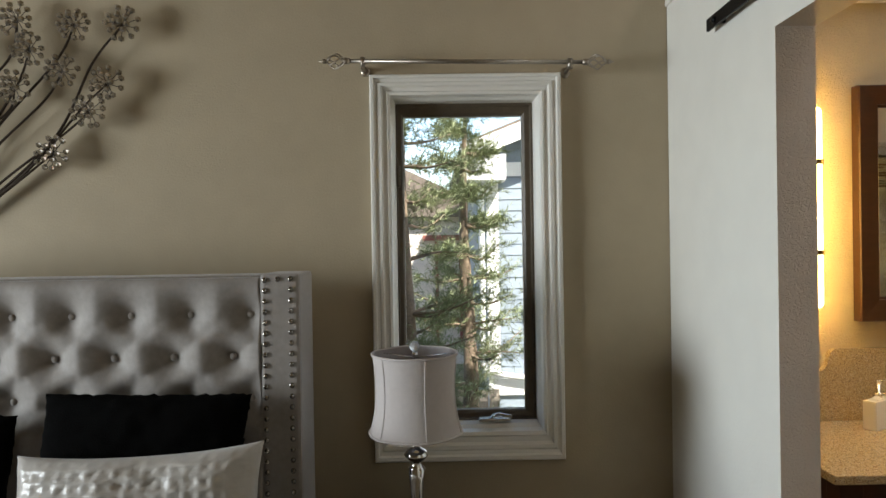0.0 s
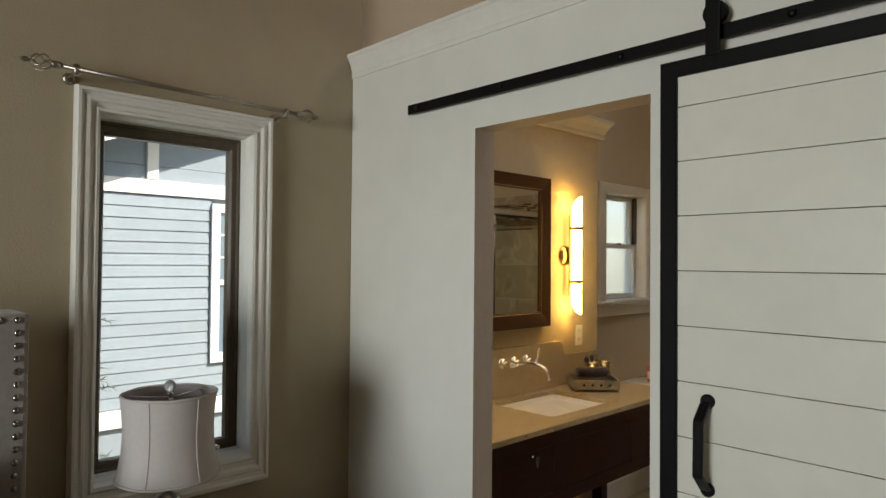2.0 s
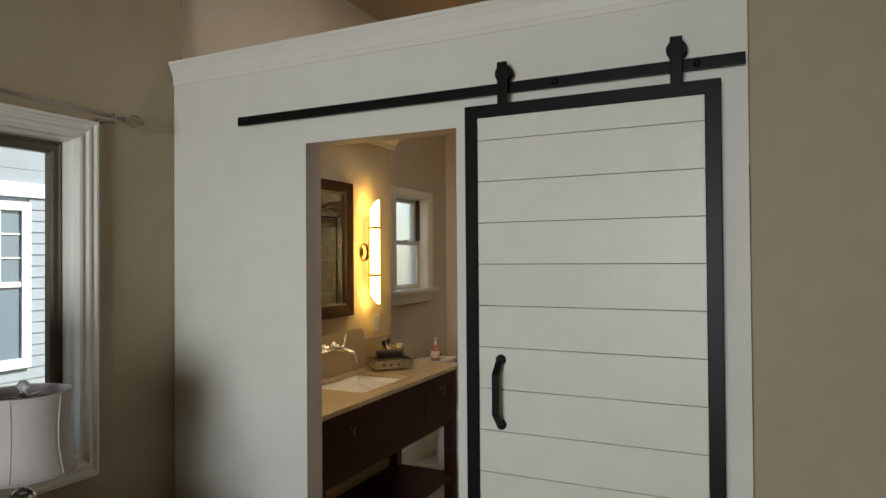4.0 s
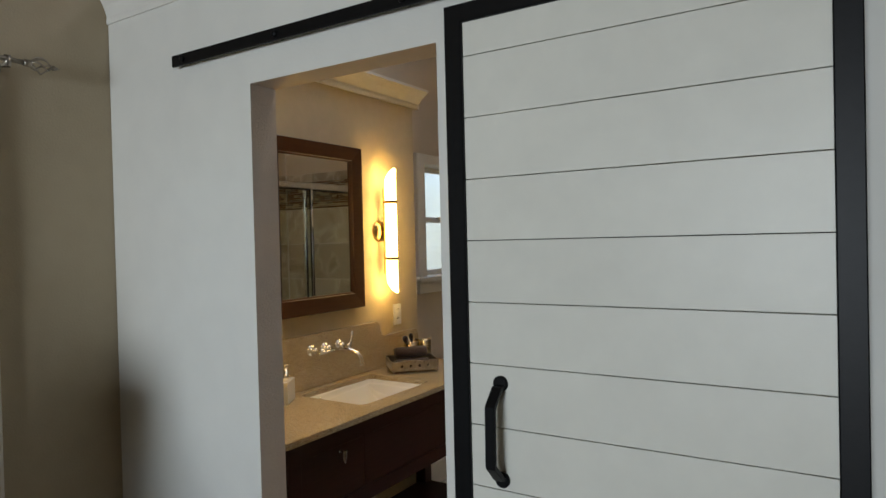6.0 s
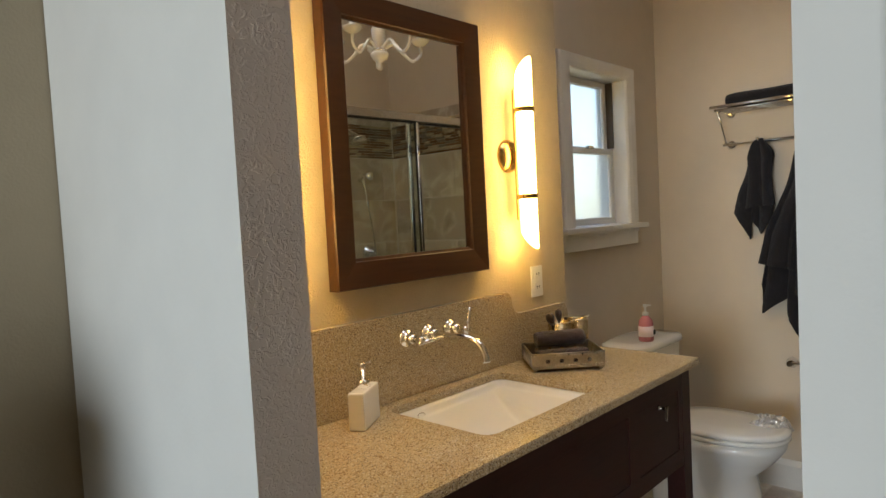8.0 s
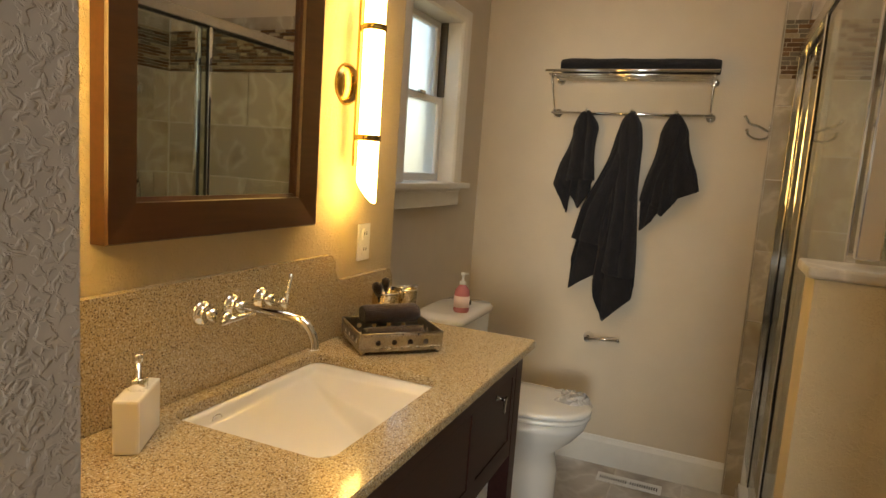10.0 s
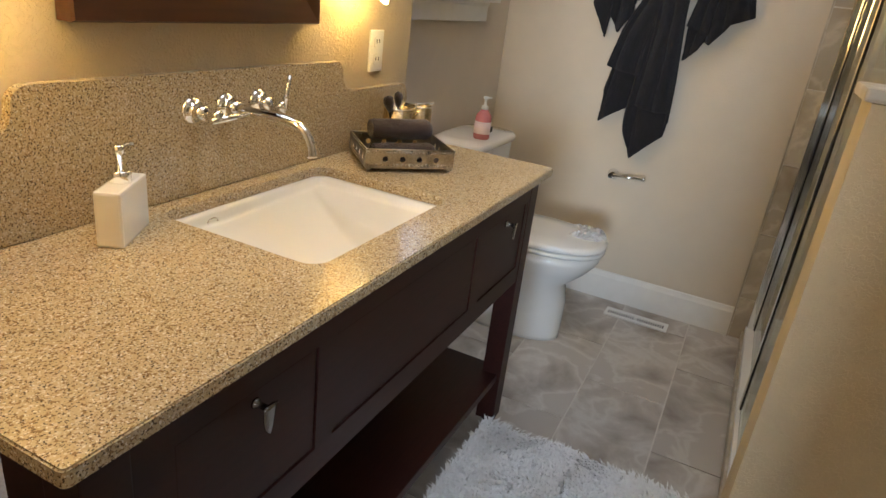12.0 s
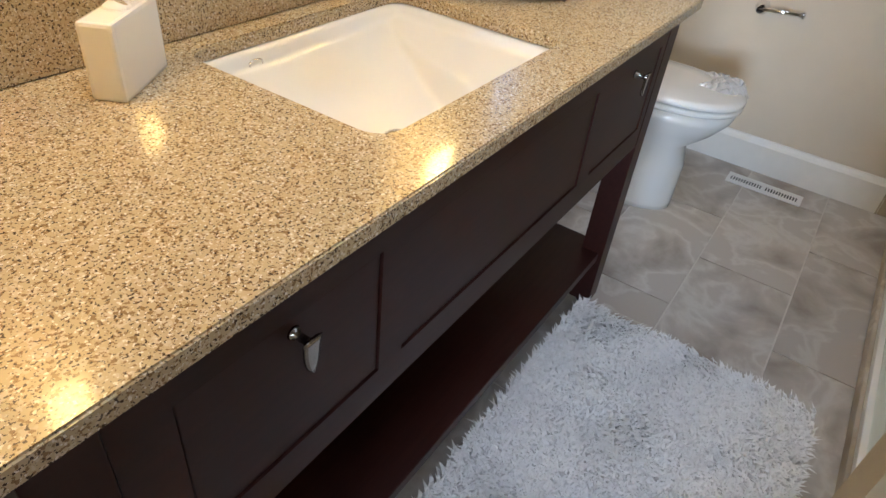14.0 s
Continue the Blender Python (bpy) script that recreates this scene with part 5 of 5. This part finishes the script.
# ---- shower ----
kn = structure("wall_knee", obox(2.42, 2.545, 0.403, 1.525, 0, 1.250), PLASTER, "beige textured knee wall of the shower", "wall")
structure("trim_knee_cap", obox(2.405, 2.56, 0.403, 1.540, 1.252, 1.274, 0.006), WALLTILE, "stone cap on the shower knee wall", "cap")
structure("shower_curb", obox(2.548, FX - 0.022, 1.41, 1.475, 0, 0.045, 0.004), WALLTILE, "stone tile shower curb", "curb")
enc = thing("shower_enclosure", "chrome framed sliding glass shower enclosure", "shower enclosure")
HZ0 = 1.95
part("bottom_track", obox(2.55, FX - 0.024, 1.415, 1.465, 0.047, 0.075, 0.003), PLASTIC, enc, "pale bottom track")
part("header", obox(2.46, FX - 0.024, 1.412, 1.462, HZ0, HZ0 + 0.045, 0.004), STEEL, enc)
part("wall_stile", obox(FX - 0.048, FX - 0.024, 1.418, 1.462, 0.077, HZ0 - 0.002, 0.003), CHROME, enc)
part("corner_post", obox(2.47, 2.50, 1.42, 1.46, 1.288, HZ0 - 0.002, 0.003), CHROME, enc)
for a, b, y in ((2.56, 3.45, 1.448), (3.38, FX - 0.05, 1.426)):
    d = part("sliding_panel", obox(a + 0.02, b - 0.02, y, y + 0.006, 0.09, HZ0 - 0.015), SHOWER_GLASS, enc, "clear sliding glass panel")
    d.visible_shadow = False
    for x in (a, b - 0.022):
        part("panel_stile", obox(x, x + 0.02, y - 0.006, y + 0.012, 0.085, HZ0 - 0.005, 0.003), CHROME, d)
        part("gasket", obox(x + (0.0215 if x == a else -0.0055), x + (0.0265 if x == a else -0.0005), y - 0.003, y + 0.009, 0.085, HZ0 - 0.005), RUBBER, d)
    part("top_gasket", obox(a + 0.027, b - 0.027, y - 0.003, y + 0.009, HZ0 - 0.012, HZ0 - 0.002), RUBBER, d)
d = part("end_panel", obox(2.480, 2.486, 0.41, 1.418, 1.29, HZ0 - 0.002), SHOWER_GLASS, enc, "glass panel on the knee wall")
d.visible_shadow = False
part("end_header", obox(2.468, 2.498, 0.405, 1.41, HZ0, HZ0 + 0.035, 0.003), STEEL, enc)
part("end_gasket", obox(2.474, 2.492, 0.41, 1.41, HZ0 - 0.012, HZ0 - 0.003), RUBBER, enc)
part("door_handle", tube(bmesh.new(), curve_pts([(2.66, 1.455, 1.12), (2.66, 1.49, 1.10), (2.66, 1.50, 1.0), (2.66, 1.49, 0.90), (2.66, 1.455, 0.88)], 6), 0.008, 10), CHROME, enc, "chrome bow handle")

shd = thing("rain_shower", "chrome shower head on a curved arm", "shower head")
part("arm", tube(bmesh.new(), curve_pts([(3.65, 0.43, 2.02), (3.65, 0.55, 2.04), (3.65, 0.66, 1.98)], 6), 0.010, 10), CHROME, shd)
part("head", lathe(bmesh.new(), [(0.012, 0.05), (0.018, 0.03), (0.055, 0.0), (0.055, -0.012), (0.0, -0.012)], 24, Matrix.Translation((3.65, 0.68, 1.95)) @ Euler((0.5, 0, 0)).to_matrix().to_4x4()), CHROME, shd)
hs = thing("hand_shower", "chrome hand shower with a hanging hose", "hand shower")
part("head", lathe(bmesh.new(), [(0.010, 0.04), (0.03, 0.02), (0.042, 0.0), (0.0, -0.004)], 20, Matrix.Translation((3.85, 0.53, 1.72)) @ Euler((-1.0, 0, 0)).to_matrix().to_4x4()), CHROME, hs)
part("hose", tube(bmesh.new(), curve_pts([(3.85, 0.46, 1.72), (3.9, 0.47, 1.4), (3.95, 0.48, 0.9), (3.93, 0.46, 0.75), (3.9, 0.44, 1.1)], 8), 0.007, 8), CHROME, hs)
part("holder", tube(bmesh.new(), [(3.85, 0.425, 1.70), (3.85, 0.53, 1.715)], 0.012, 10), CHROME, hs)
vl = thing("shower_valve", "chrome round shower valve with lever", "shower valve")
for x in (3.62, 3.9):
    bm = lathe(bmesh.new(), [(0.05, 0), (0.048, 0.01), (0.02, 0.02), (0.018, 0.05), (0.0, 0.052)], 24, Matrix.Translation((x, 0.424, 1.18)) @ Euler((-math.pi / 2, 0, 0)).to_matrix().to_4x4())
    tube(bm, [(x, 0.465, 1.18), (x - 0.06, 0.475, 1.185)], 0.007, 8)
    part("trim_plate", bm, CHROME, vl)

# ---- chandelier ----
CHX, CHY = 2.95, 1.72
ch = thing("chandelier", "white glass five-arm chandelier hanging on a brass chain", "chandelier", at=(CHX, CHY, 2.12))
top_z = ceil_z(CHY) - 2.12
part("column", lathe(bmesh.new(), [(0.0, 0.0), (0.013, 0.006), (0.016, 0.018), (0.010, 0.03), (0.012, 0.04), (0.035, 0.055), (0.045, 0.075), (0.040, 0.085), (0.018, 0.09), (0.014, 0.11), (0.03, 0.13), (0.035, 0.19), (0.02, 0.23), (0.014, 0.26), (0.022, 0.29), (0.008, 0.32)], 24), MILK, ch)
part("collar", lathe(bmesh.new(), [(0.030, 0.088), (0.034, 0.094), (0.030, 0.102)], 20), CHROME, ch)
for k in range(5):
    a = 2 * math.pi * k / 5 + 0.35
    c, s = math.cos(a), math.sin(a)
    arm = part("arm", tube(bmesh.new(), [(r * c, r * s, z) for r, _, z in curve_pts([(0.02, 0, 0.10), (0.08, 0, 0.13), (0.12, 0, 0.09), (0.17, 0, 0.055), (0.215, 0, 0.085), (0.215, 0, 0.13)], 6)], 0.008, 10), MILK, ch, "curved milk glass arm")
    part("cup", lathe(bmesh.new(), [(0.006, 0.125), (0.03, 0.135), (0.046, 0.152), (0.047, 0.158), (0.02, 0.162), (0.014, 0.165), (0.014, 0.235), (0.0, 0.24)], 20, Matrix.Translation((0.215 * c, 0.215 * s, 0))), MILK, arm)
part("chain", tube(bmesh.new(), [(0, 0, 0.31), (0, 0, top_z - 0.02)], 0.004, 6), BRASS, ch)
part("canopy", lathe(bmesh.new(), [(0.012, top_z - 0.06), (0.03, top_z - 0.045), (0.06, top_z - 0.02), (0.062, top_z + 0.002)], 24), BRASS, ch, "round brass ceiling canopy")
sp = thing("ceiling_spotlight", "small round brass ceiling fitting, unlit", "spotlight", at=(3.73, 2.04, ceil_z(2.04)))
part("cup", lathe(bmesh.new(), [(0.0, -0.07), (0.03, -0.066), (0.05, -0.045), (0.045, -0.02), (0.062, -0.012), (0.064, 0.004)], 24), BRASS, sp)

# ---- outside ----
structure("ground", obox(-400, 400, 2.96, 600, -1.2, -1.0), LAWN, "dry lawn outside the windows", "ground")
structure("ground_west", obox(-400, -4.76, -400, 2.955, -1.2, -1.0), LAWN, "dry lawn beside the house", "ground")
hou = thing("neighbor_house", "grey-blue clapboard house with white trim next door", "house")
NY = 8.0
part("wall", obox(1.10, 11.0, NY + 0.02, NY + 5.0, -1.0, 2.62), SIDING, hou)
prism_b = prism(bmesh.new(), [(1.10, 2.625), (11.0, 2.625), (6.05, 4.55)], "y", NY + 0.025, NY + 5.0)
part("gable", prism_b, SIDING, hou)
for s in (-1, 1):
    e0 = (0.75, 2.50) if s < 0 else (11.35, 2.50)
    part("roof", prism(bmesh.new(), [e0, (6.05, 4.62), (6.05, 4.74), (e0[0], e0[1] + 0.12)], "y", NY - 0.45, NY + 5.3), ROOFING, hou, "brown shingle roof slope")
    part("rake_board", prism(bmesh.new(), [(e0[0], e0[1] - 0.10), (6.05, 4.45), (6.05, 4.64), (e0[0], e0[1] + 0.09)], "y", NY - 0.485, NY - 0.455), HOUSETRIM, hou, "white rake board")
    part("soffit", prism(bmesh.new(), [(e0[0], e0[1] - 0.04), (6.05, 4.57), (6.05, 4.60), (e0[0], e0[1] - 0.01)], "y", NY - 0.45, NY + 0.02), HOUSETRIM, hou)
part("eave_box", obox(0.78, 1.25, NY - 0.44, NY + 0.015, 2.22, 2.50), HOUSETRIM, hou)
part("corner_board", obox(1.06, 1.20, NY - 0.03, NY + 0.018, -0.2, 2.34), HOUSETRIM, hou)
part("frieze_board", obox(1.21, 11.0, NY - 0.03, NY + 0.018, 2.30, 2.46), HOUSETRIM, hou)
part("gable_post", obox(2.24, 2.36, NY - 0.02, NY + 0.024, 2.47, 2.98), HOUSETRIM, hou)
part("skirt_board", obox(1.06, 11.0, NY - 0.035, NY + 0.018, -0.25, -0.06), HOUSETRIM, hou)
part("downspout", tube(bmesh.new(), curve_pts([(1.00, NY - 0.05, 2.2), (1.0, NY - 0.06, 1.0), (1.0, NY - 0.06, 0.15), (1.15, NY - 0.10, 0.02), (1.6, NY - 0.12, -0.05)], 6), 0.035, 8), HOUSETRIM, hou)
wn1 = part("window", picture_frame(bmesh.new(), "y", (2.98, 3.86, 0.35, 2.24), (3.08, 3.76, 0.46, 2.14), [(0, NY + 0.0), (0, NY - 0.05), (1, NY - 0.05), (1, NY + 0.0)]), HOUSETRIM, hou, "white double-hung window")
part("pane", obox(3.08, 3.76, NY - 0.018, NY - 0.012, 0.46, 2.14), mat("window_reflection", (0.12, 0.18, 0.24), 0.05), wn1, "dark blue window pane")
part("meeting_rail", obox(3.08, 3.76, NY - 0.04, NY - 0.02, 1.27, 1.33), HOUSETRIM, wn1)
for x in (3.30, 3.53):
    part("muntin", obox(x - 0.008, x + 0.008, NY - 0.032, NY - 0.02, 1.331, 2.138), HOUSETRIM, wn1)
for z in (1.6, 1.87):
    part("muntin", obox(3.082, 3.758, NY - 0.031, NY - 0.021, z - 0.008, z + 0.008), HOUSETRIM, wn1)
part("utility_box", obox(1.50, 1.66, NY - 0.09, NY - 0.03, 0.66, 0.80, 0.01), HOUSETRIM, hou)
z = -0.05
while z < 2.29:
    for a, b in (((1.205, 2.975), (3.865, 11.0)) if 0.25 < z < 2.2 else ((1.205, 11.0),)):
        bm = bmesh.new()
        prism(bm, [(NY + 0.018, z), (NY - 0.014, z), (NY - 0.003, z + 0.128), (NY + 0.018, z + 0.128)], "x", a, b)
        part("clapboard", bm, SIDING, hou)
    z += 0.130
fen = thing("fence", "weathered wooden board fence in the side yard", "fence")
for k in range(26):
    x = -1.9 + 0.115 * k
    part("board", obox(x, x + 0.105, 6.9, 6.92, -1.0, 0.05 + 0.01 * (k % 3)), FENCE, fen)
part("rail", obox(-1.95, 1.1, 6.93, 6.97, -0.35, -0.26), FENCE, fen)
far = thing("distant_house", "pale stucco house with red-brown trim behind the trees", "house")
part("wall", obox(-2.5, 1.6, 14.0, 18.0, -1.0, 2.1), mat("pale_stucco", (0.62, 0.55, 0.50), 0.85, scale=2, amount=0.08), far)
REDW = mat("red_brown_trim", (0.25, 0.09, 0.07), 0.6, scale=4, amount=0.2)
for x in (0.45, 0.95, 1.4):
    part("post", obox(x, x + 0.07, 13.9, 13.98, -0.6, 1.6), REDW, far)
part("rail", obox(0.2, 1.6, 13.88, 13.98, -0.1, 0.0), REDW, far)
part("beam", obox(0.2, 1.6, 13.88, 13.98, 1.605, 1.72), REDW, far)
part("roof", prism(bmesh.new(), [(-2.8, 2.1), (1.9, 2.1), (-0.4, 3.2)], "y", 13.7, 18.2), ROOFING, far)


def pine(name, x, y, base, height, spread, seed, label, whorl=0.24):
    """A conifer: tapered trunk, drooping limbs, tufts of fine needles with gaps between."""
    r = random.Random(seed)
    tr = thing(name, label, "tree", at=(x, y, base))
    part("trunk", tube(bmesh.new(), curve_pts([(0, 0, -0.1), (0.03, 0.02, height * 0.35), (-0.02, 0.03, height * 0.7), (0.02, 0, height)], 6), 0.10, 10, 0.012), BARK, tr)
    limbs = bmesh.new()
    vs, fs = [], []
    z = height * 0.14
    while z < height * 0.98:
        k = 1 - z / height
        for q in range(r.randint(4, 6)):
            a = r.uniform(0, 6.283)
            ln = spread * (0.25 + 0.85 * k) * r.uniform(0.65, 1.15)
            c, s = math.cos(a), math.sin(a)
            end = Vector((c * ln, s * ln, z + ln * r.uniform(-0.05, 0.35)))
            mid = Vector((c * ln * 0.5, s * ln * 0.5, z + ln * r.uniform(-0.12, 0.10)))
            pts = curve_pts([(0, 0, z), mid, end], 6)
            tube(limbs, pts, 0.016, 5, 0.004)
            tips = [p for p in pts[3:]]
            for p in tips:
                for w in range(3):
                    d = Vector((c * 0.6 + r.uniform(-1, 1), s * 0.6 + r.uniform(-1, 1), r.uniform(-0.3, 0.9))).normalized()
                    st = p + Vector((r.uniform(-0.05, 0.05), r.uniform(-0.05, 0.05), r.uniform(-0.04, 0.04)))
                    tl = r.uniform(0.10, 0.2)
                    for n in range(16):
                        o = st + d * tl * r.random()
                        nd = (d * 0.8 + Vector((r.uniform(-1, 1), r.uniform(-1, 1), r.uniform(-1, 1)))).normalized()
                        l = r.uniform(0.045, 0.085)
                        sd = nd.cross(Vector((r.random(), r.random(), r.random() + 0.1))).normalized() * 0.0035
                        b = len(vs)
                        vs += [o - sd, o + sd, o + nd * l]
                        fs.append((b, b + 1, b + 2))
        z += whorl * r.uniform(0.7, 1.2)
    part("limbs", limbs, BARK, tr)
    me = bpy.data.meshes.new("crown")
    me.from_pydata([tuple(v) for v in vs], [], fs)
    me.materials.append(NEEDLE)
    cr = new("crown", me)
    cr.parent = tr
    return tr


pine("pine_tree", 0.22, 5.4, -1.0, 4.3, 0.95, 5, "long-needled pine tree in bright sun beside the window")
pine("spruce_tree", 0.75, 6.6, -1.0, 3.95, 0.75, 12, "bluish spruce tree in front of the house next door")
pine("pine_tree", -0.45, 5.0, -1.0, 4.6, 0.9, 31, "second long-needled pine tree in bright sun")

# ---- bathroom floor tiles ----
fl = structure("floor_bath", obox(PX + 0.052, FX, 0.40, 2.95, -0.1, -0.004), GROUT, "grey stone tile bathroom floor with pale grout", "floor")
tile_mesh = {}


def tile(parent, x0, x1, y0, y1, z0, z1, material, name="tile"):
    key = (round(x1 - x0, 3), round(y1 - y0, 3), round(z1 - z0, 3), material.name)
    if key not in tile_mesh:
        w, d, h = key[:3]
        ob = part(name, obox(-w / 2, w / 2, -d / 2, d / 2, -h / 2, h / 2, 0.0012), material, parent)
        tile_mesh[key] = ob.data
    else:
        ob = new(name, tile_mesh[key])
        ob.parent = parent
    ob.location = ((x0 + x1) / 2, (y0 + y1) / 2, (z0 + z1) / 2)
    return ob


J = 0.0026
lines = [2.0 + 0.303 * k for k in range(-5, 4)]
for k, yb in enumerate(lines):
    yt = min(yb + 0.303, BY)
    yb2 = max(yb, 0.403)
    if yt - yb2 < 0.02:
        continue
    off = 3.73 if (k - 5) % 2 == 0 else 3.425
    x = off - 0.612 * 4
    while x < FX:
        a, b = max(x, PX + 0.056), min(x + 0.612, FX)
        if b - a > 0.02:
            tile(fl, a + J, b - J, yb2 + J, yt - J, -0.006, 0.0, FLOORTILE)
        x += 0.612

# ---- shower wall tiles ----
sw = structure("shower_wall_back", obox(2.55, FX - 0.001, 0.402, 0.412, 0, 2.17), GROUT, "beige stone tiled shower wall with a mosaic band", "wall")
se = structure("shower_wall_end", obox(FX - 0.009, FX - 0.001, 0.415, 1.530, 0, 2.175), GROUT, "beige stone tiled shower end wall with a mosaic band", "wall")
B0, B1 = 1.86, 2.10
rows = [(0.0, 0.31), (0.31, 0.62), (0.62, 0.93), (0.93, 1.24), (1.24, 1.55), (1.55, B0), (B1, 2.175)]
for k, (za, zb) in enumerate(rows):
    x = 2.55 - (0.3 if k % 2 else 0)
    while x < FX - 0.03:
        a, b = max(x, 2.552), min(x + 0.61, FX - 0.024)
        if b - a > 0.03:
            tile(sw, a + J, b - J, 0.413, 0.421, za + J, zb - J, WALLTILE)
        x += 0.61
    yy = 0.425 + (0.0 if k % 2 else -0.3)
    while yy < 1.43:
        a, b = max(yy, 0.425), min(yy + 0.61, 1.436)
        if b - a > 0.03:
            tile(se, FX - 0.019, FX - 0.010, a + J, b - J, za + J, zb - J, WALLTILE)
        yy += 0.61
z = 0.0
k = 0
while z < 2.17:
    zb = min(z + (0.20 if k == 0 else 0.31), 2.175)
    tile(se, FX - 0.021, FX - 0.010, 1.438, 1.524, z + J, zb - J, WALLTILE)
    z = zb
    k += 1
part("edge_trim", obox(FX - 0.022, FX - 0.002, 1.5255, 1.5315, 0.0, 2.176), WALLTILE, se)
rm = random.Random(11)
tones = [mat("mosaic_" + n, c, 0.18, scale=25, amount=0.25) for n, c in (("umber", (0.14, 0.08, 0.045)), ("sand", (0.42, 0.34, 0.23)), ("slate", (0.20, 0.17, 0.13)), ("rust", (0.22, 0.13, 0.07)))]
bms = [bmesh.new() for _ in tones]
n = 0
z = B0 + 0.002
while z < B1 - 0.012:
    x = 2.555 - rm.uniform(0, 0.05)
    while x < FX - 0.03:
        w = rm.choice((0.05, 0.075, 0.1))
        box(bms[rm.randrange(4)], max(x, 2.553), min(x + w - 0.003, FX - 0.024), 0.413, 0.420, z, z + 0.0155)
        x += w
    yy = 0.425 - rm.uniform(0, 0.05)
    while yy < 1.52:
        w = rm.choice((0.05, 0.075, 0.1))
        a, b = max(yy, 0.424), min(yy + w - 0.003, 1.522)
        if b - a > 0.004:
            box(bms[rm.randrange(4)], FX - 0.0225, FX - 0.010, a, b, z, z + 0.0155)
        yy += w
    z += 0.0185
for b, m in zip(bms, tones):
    ob = part("mosaic", b, m, sw)
    tagged(ob, "thin glass and stone mosaic strips", kind="stuff")
for z0 in (0.95, 1.30):
    nb = part("niche", picture_frame(bmesh.new(), "y", (3.02, 3.30, z0, z0 + 0.28), (3.05, 3.27, z0 + 0.03, z0 + 0.25), [(0, 0.4225), (0, 0.430), (1, 0.430), (1, 0.4225)]), WALLTILE, sw, "framed shower niche")
    part("niche_back", obox(3.05, 3.27, 0.4215, 0.4245, z0 + 0.03, z0 + 0.25), tones[0], nb)
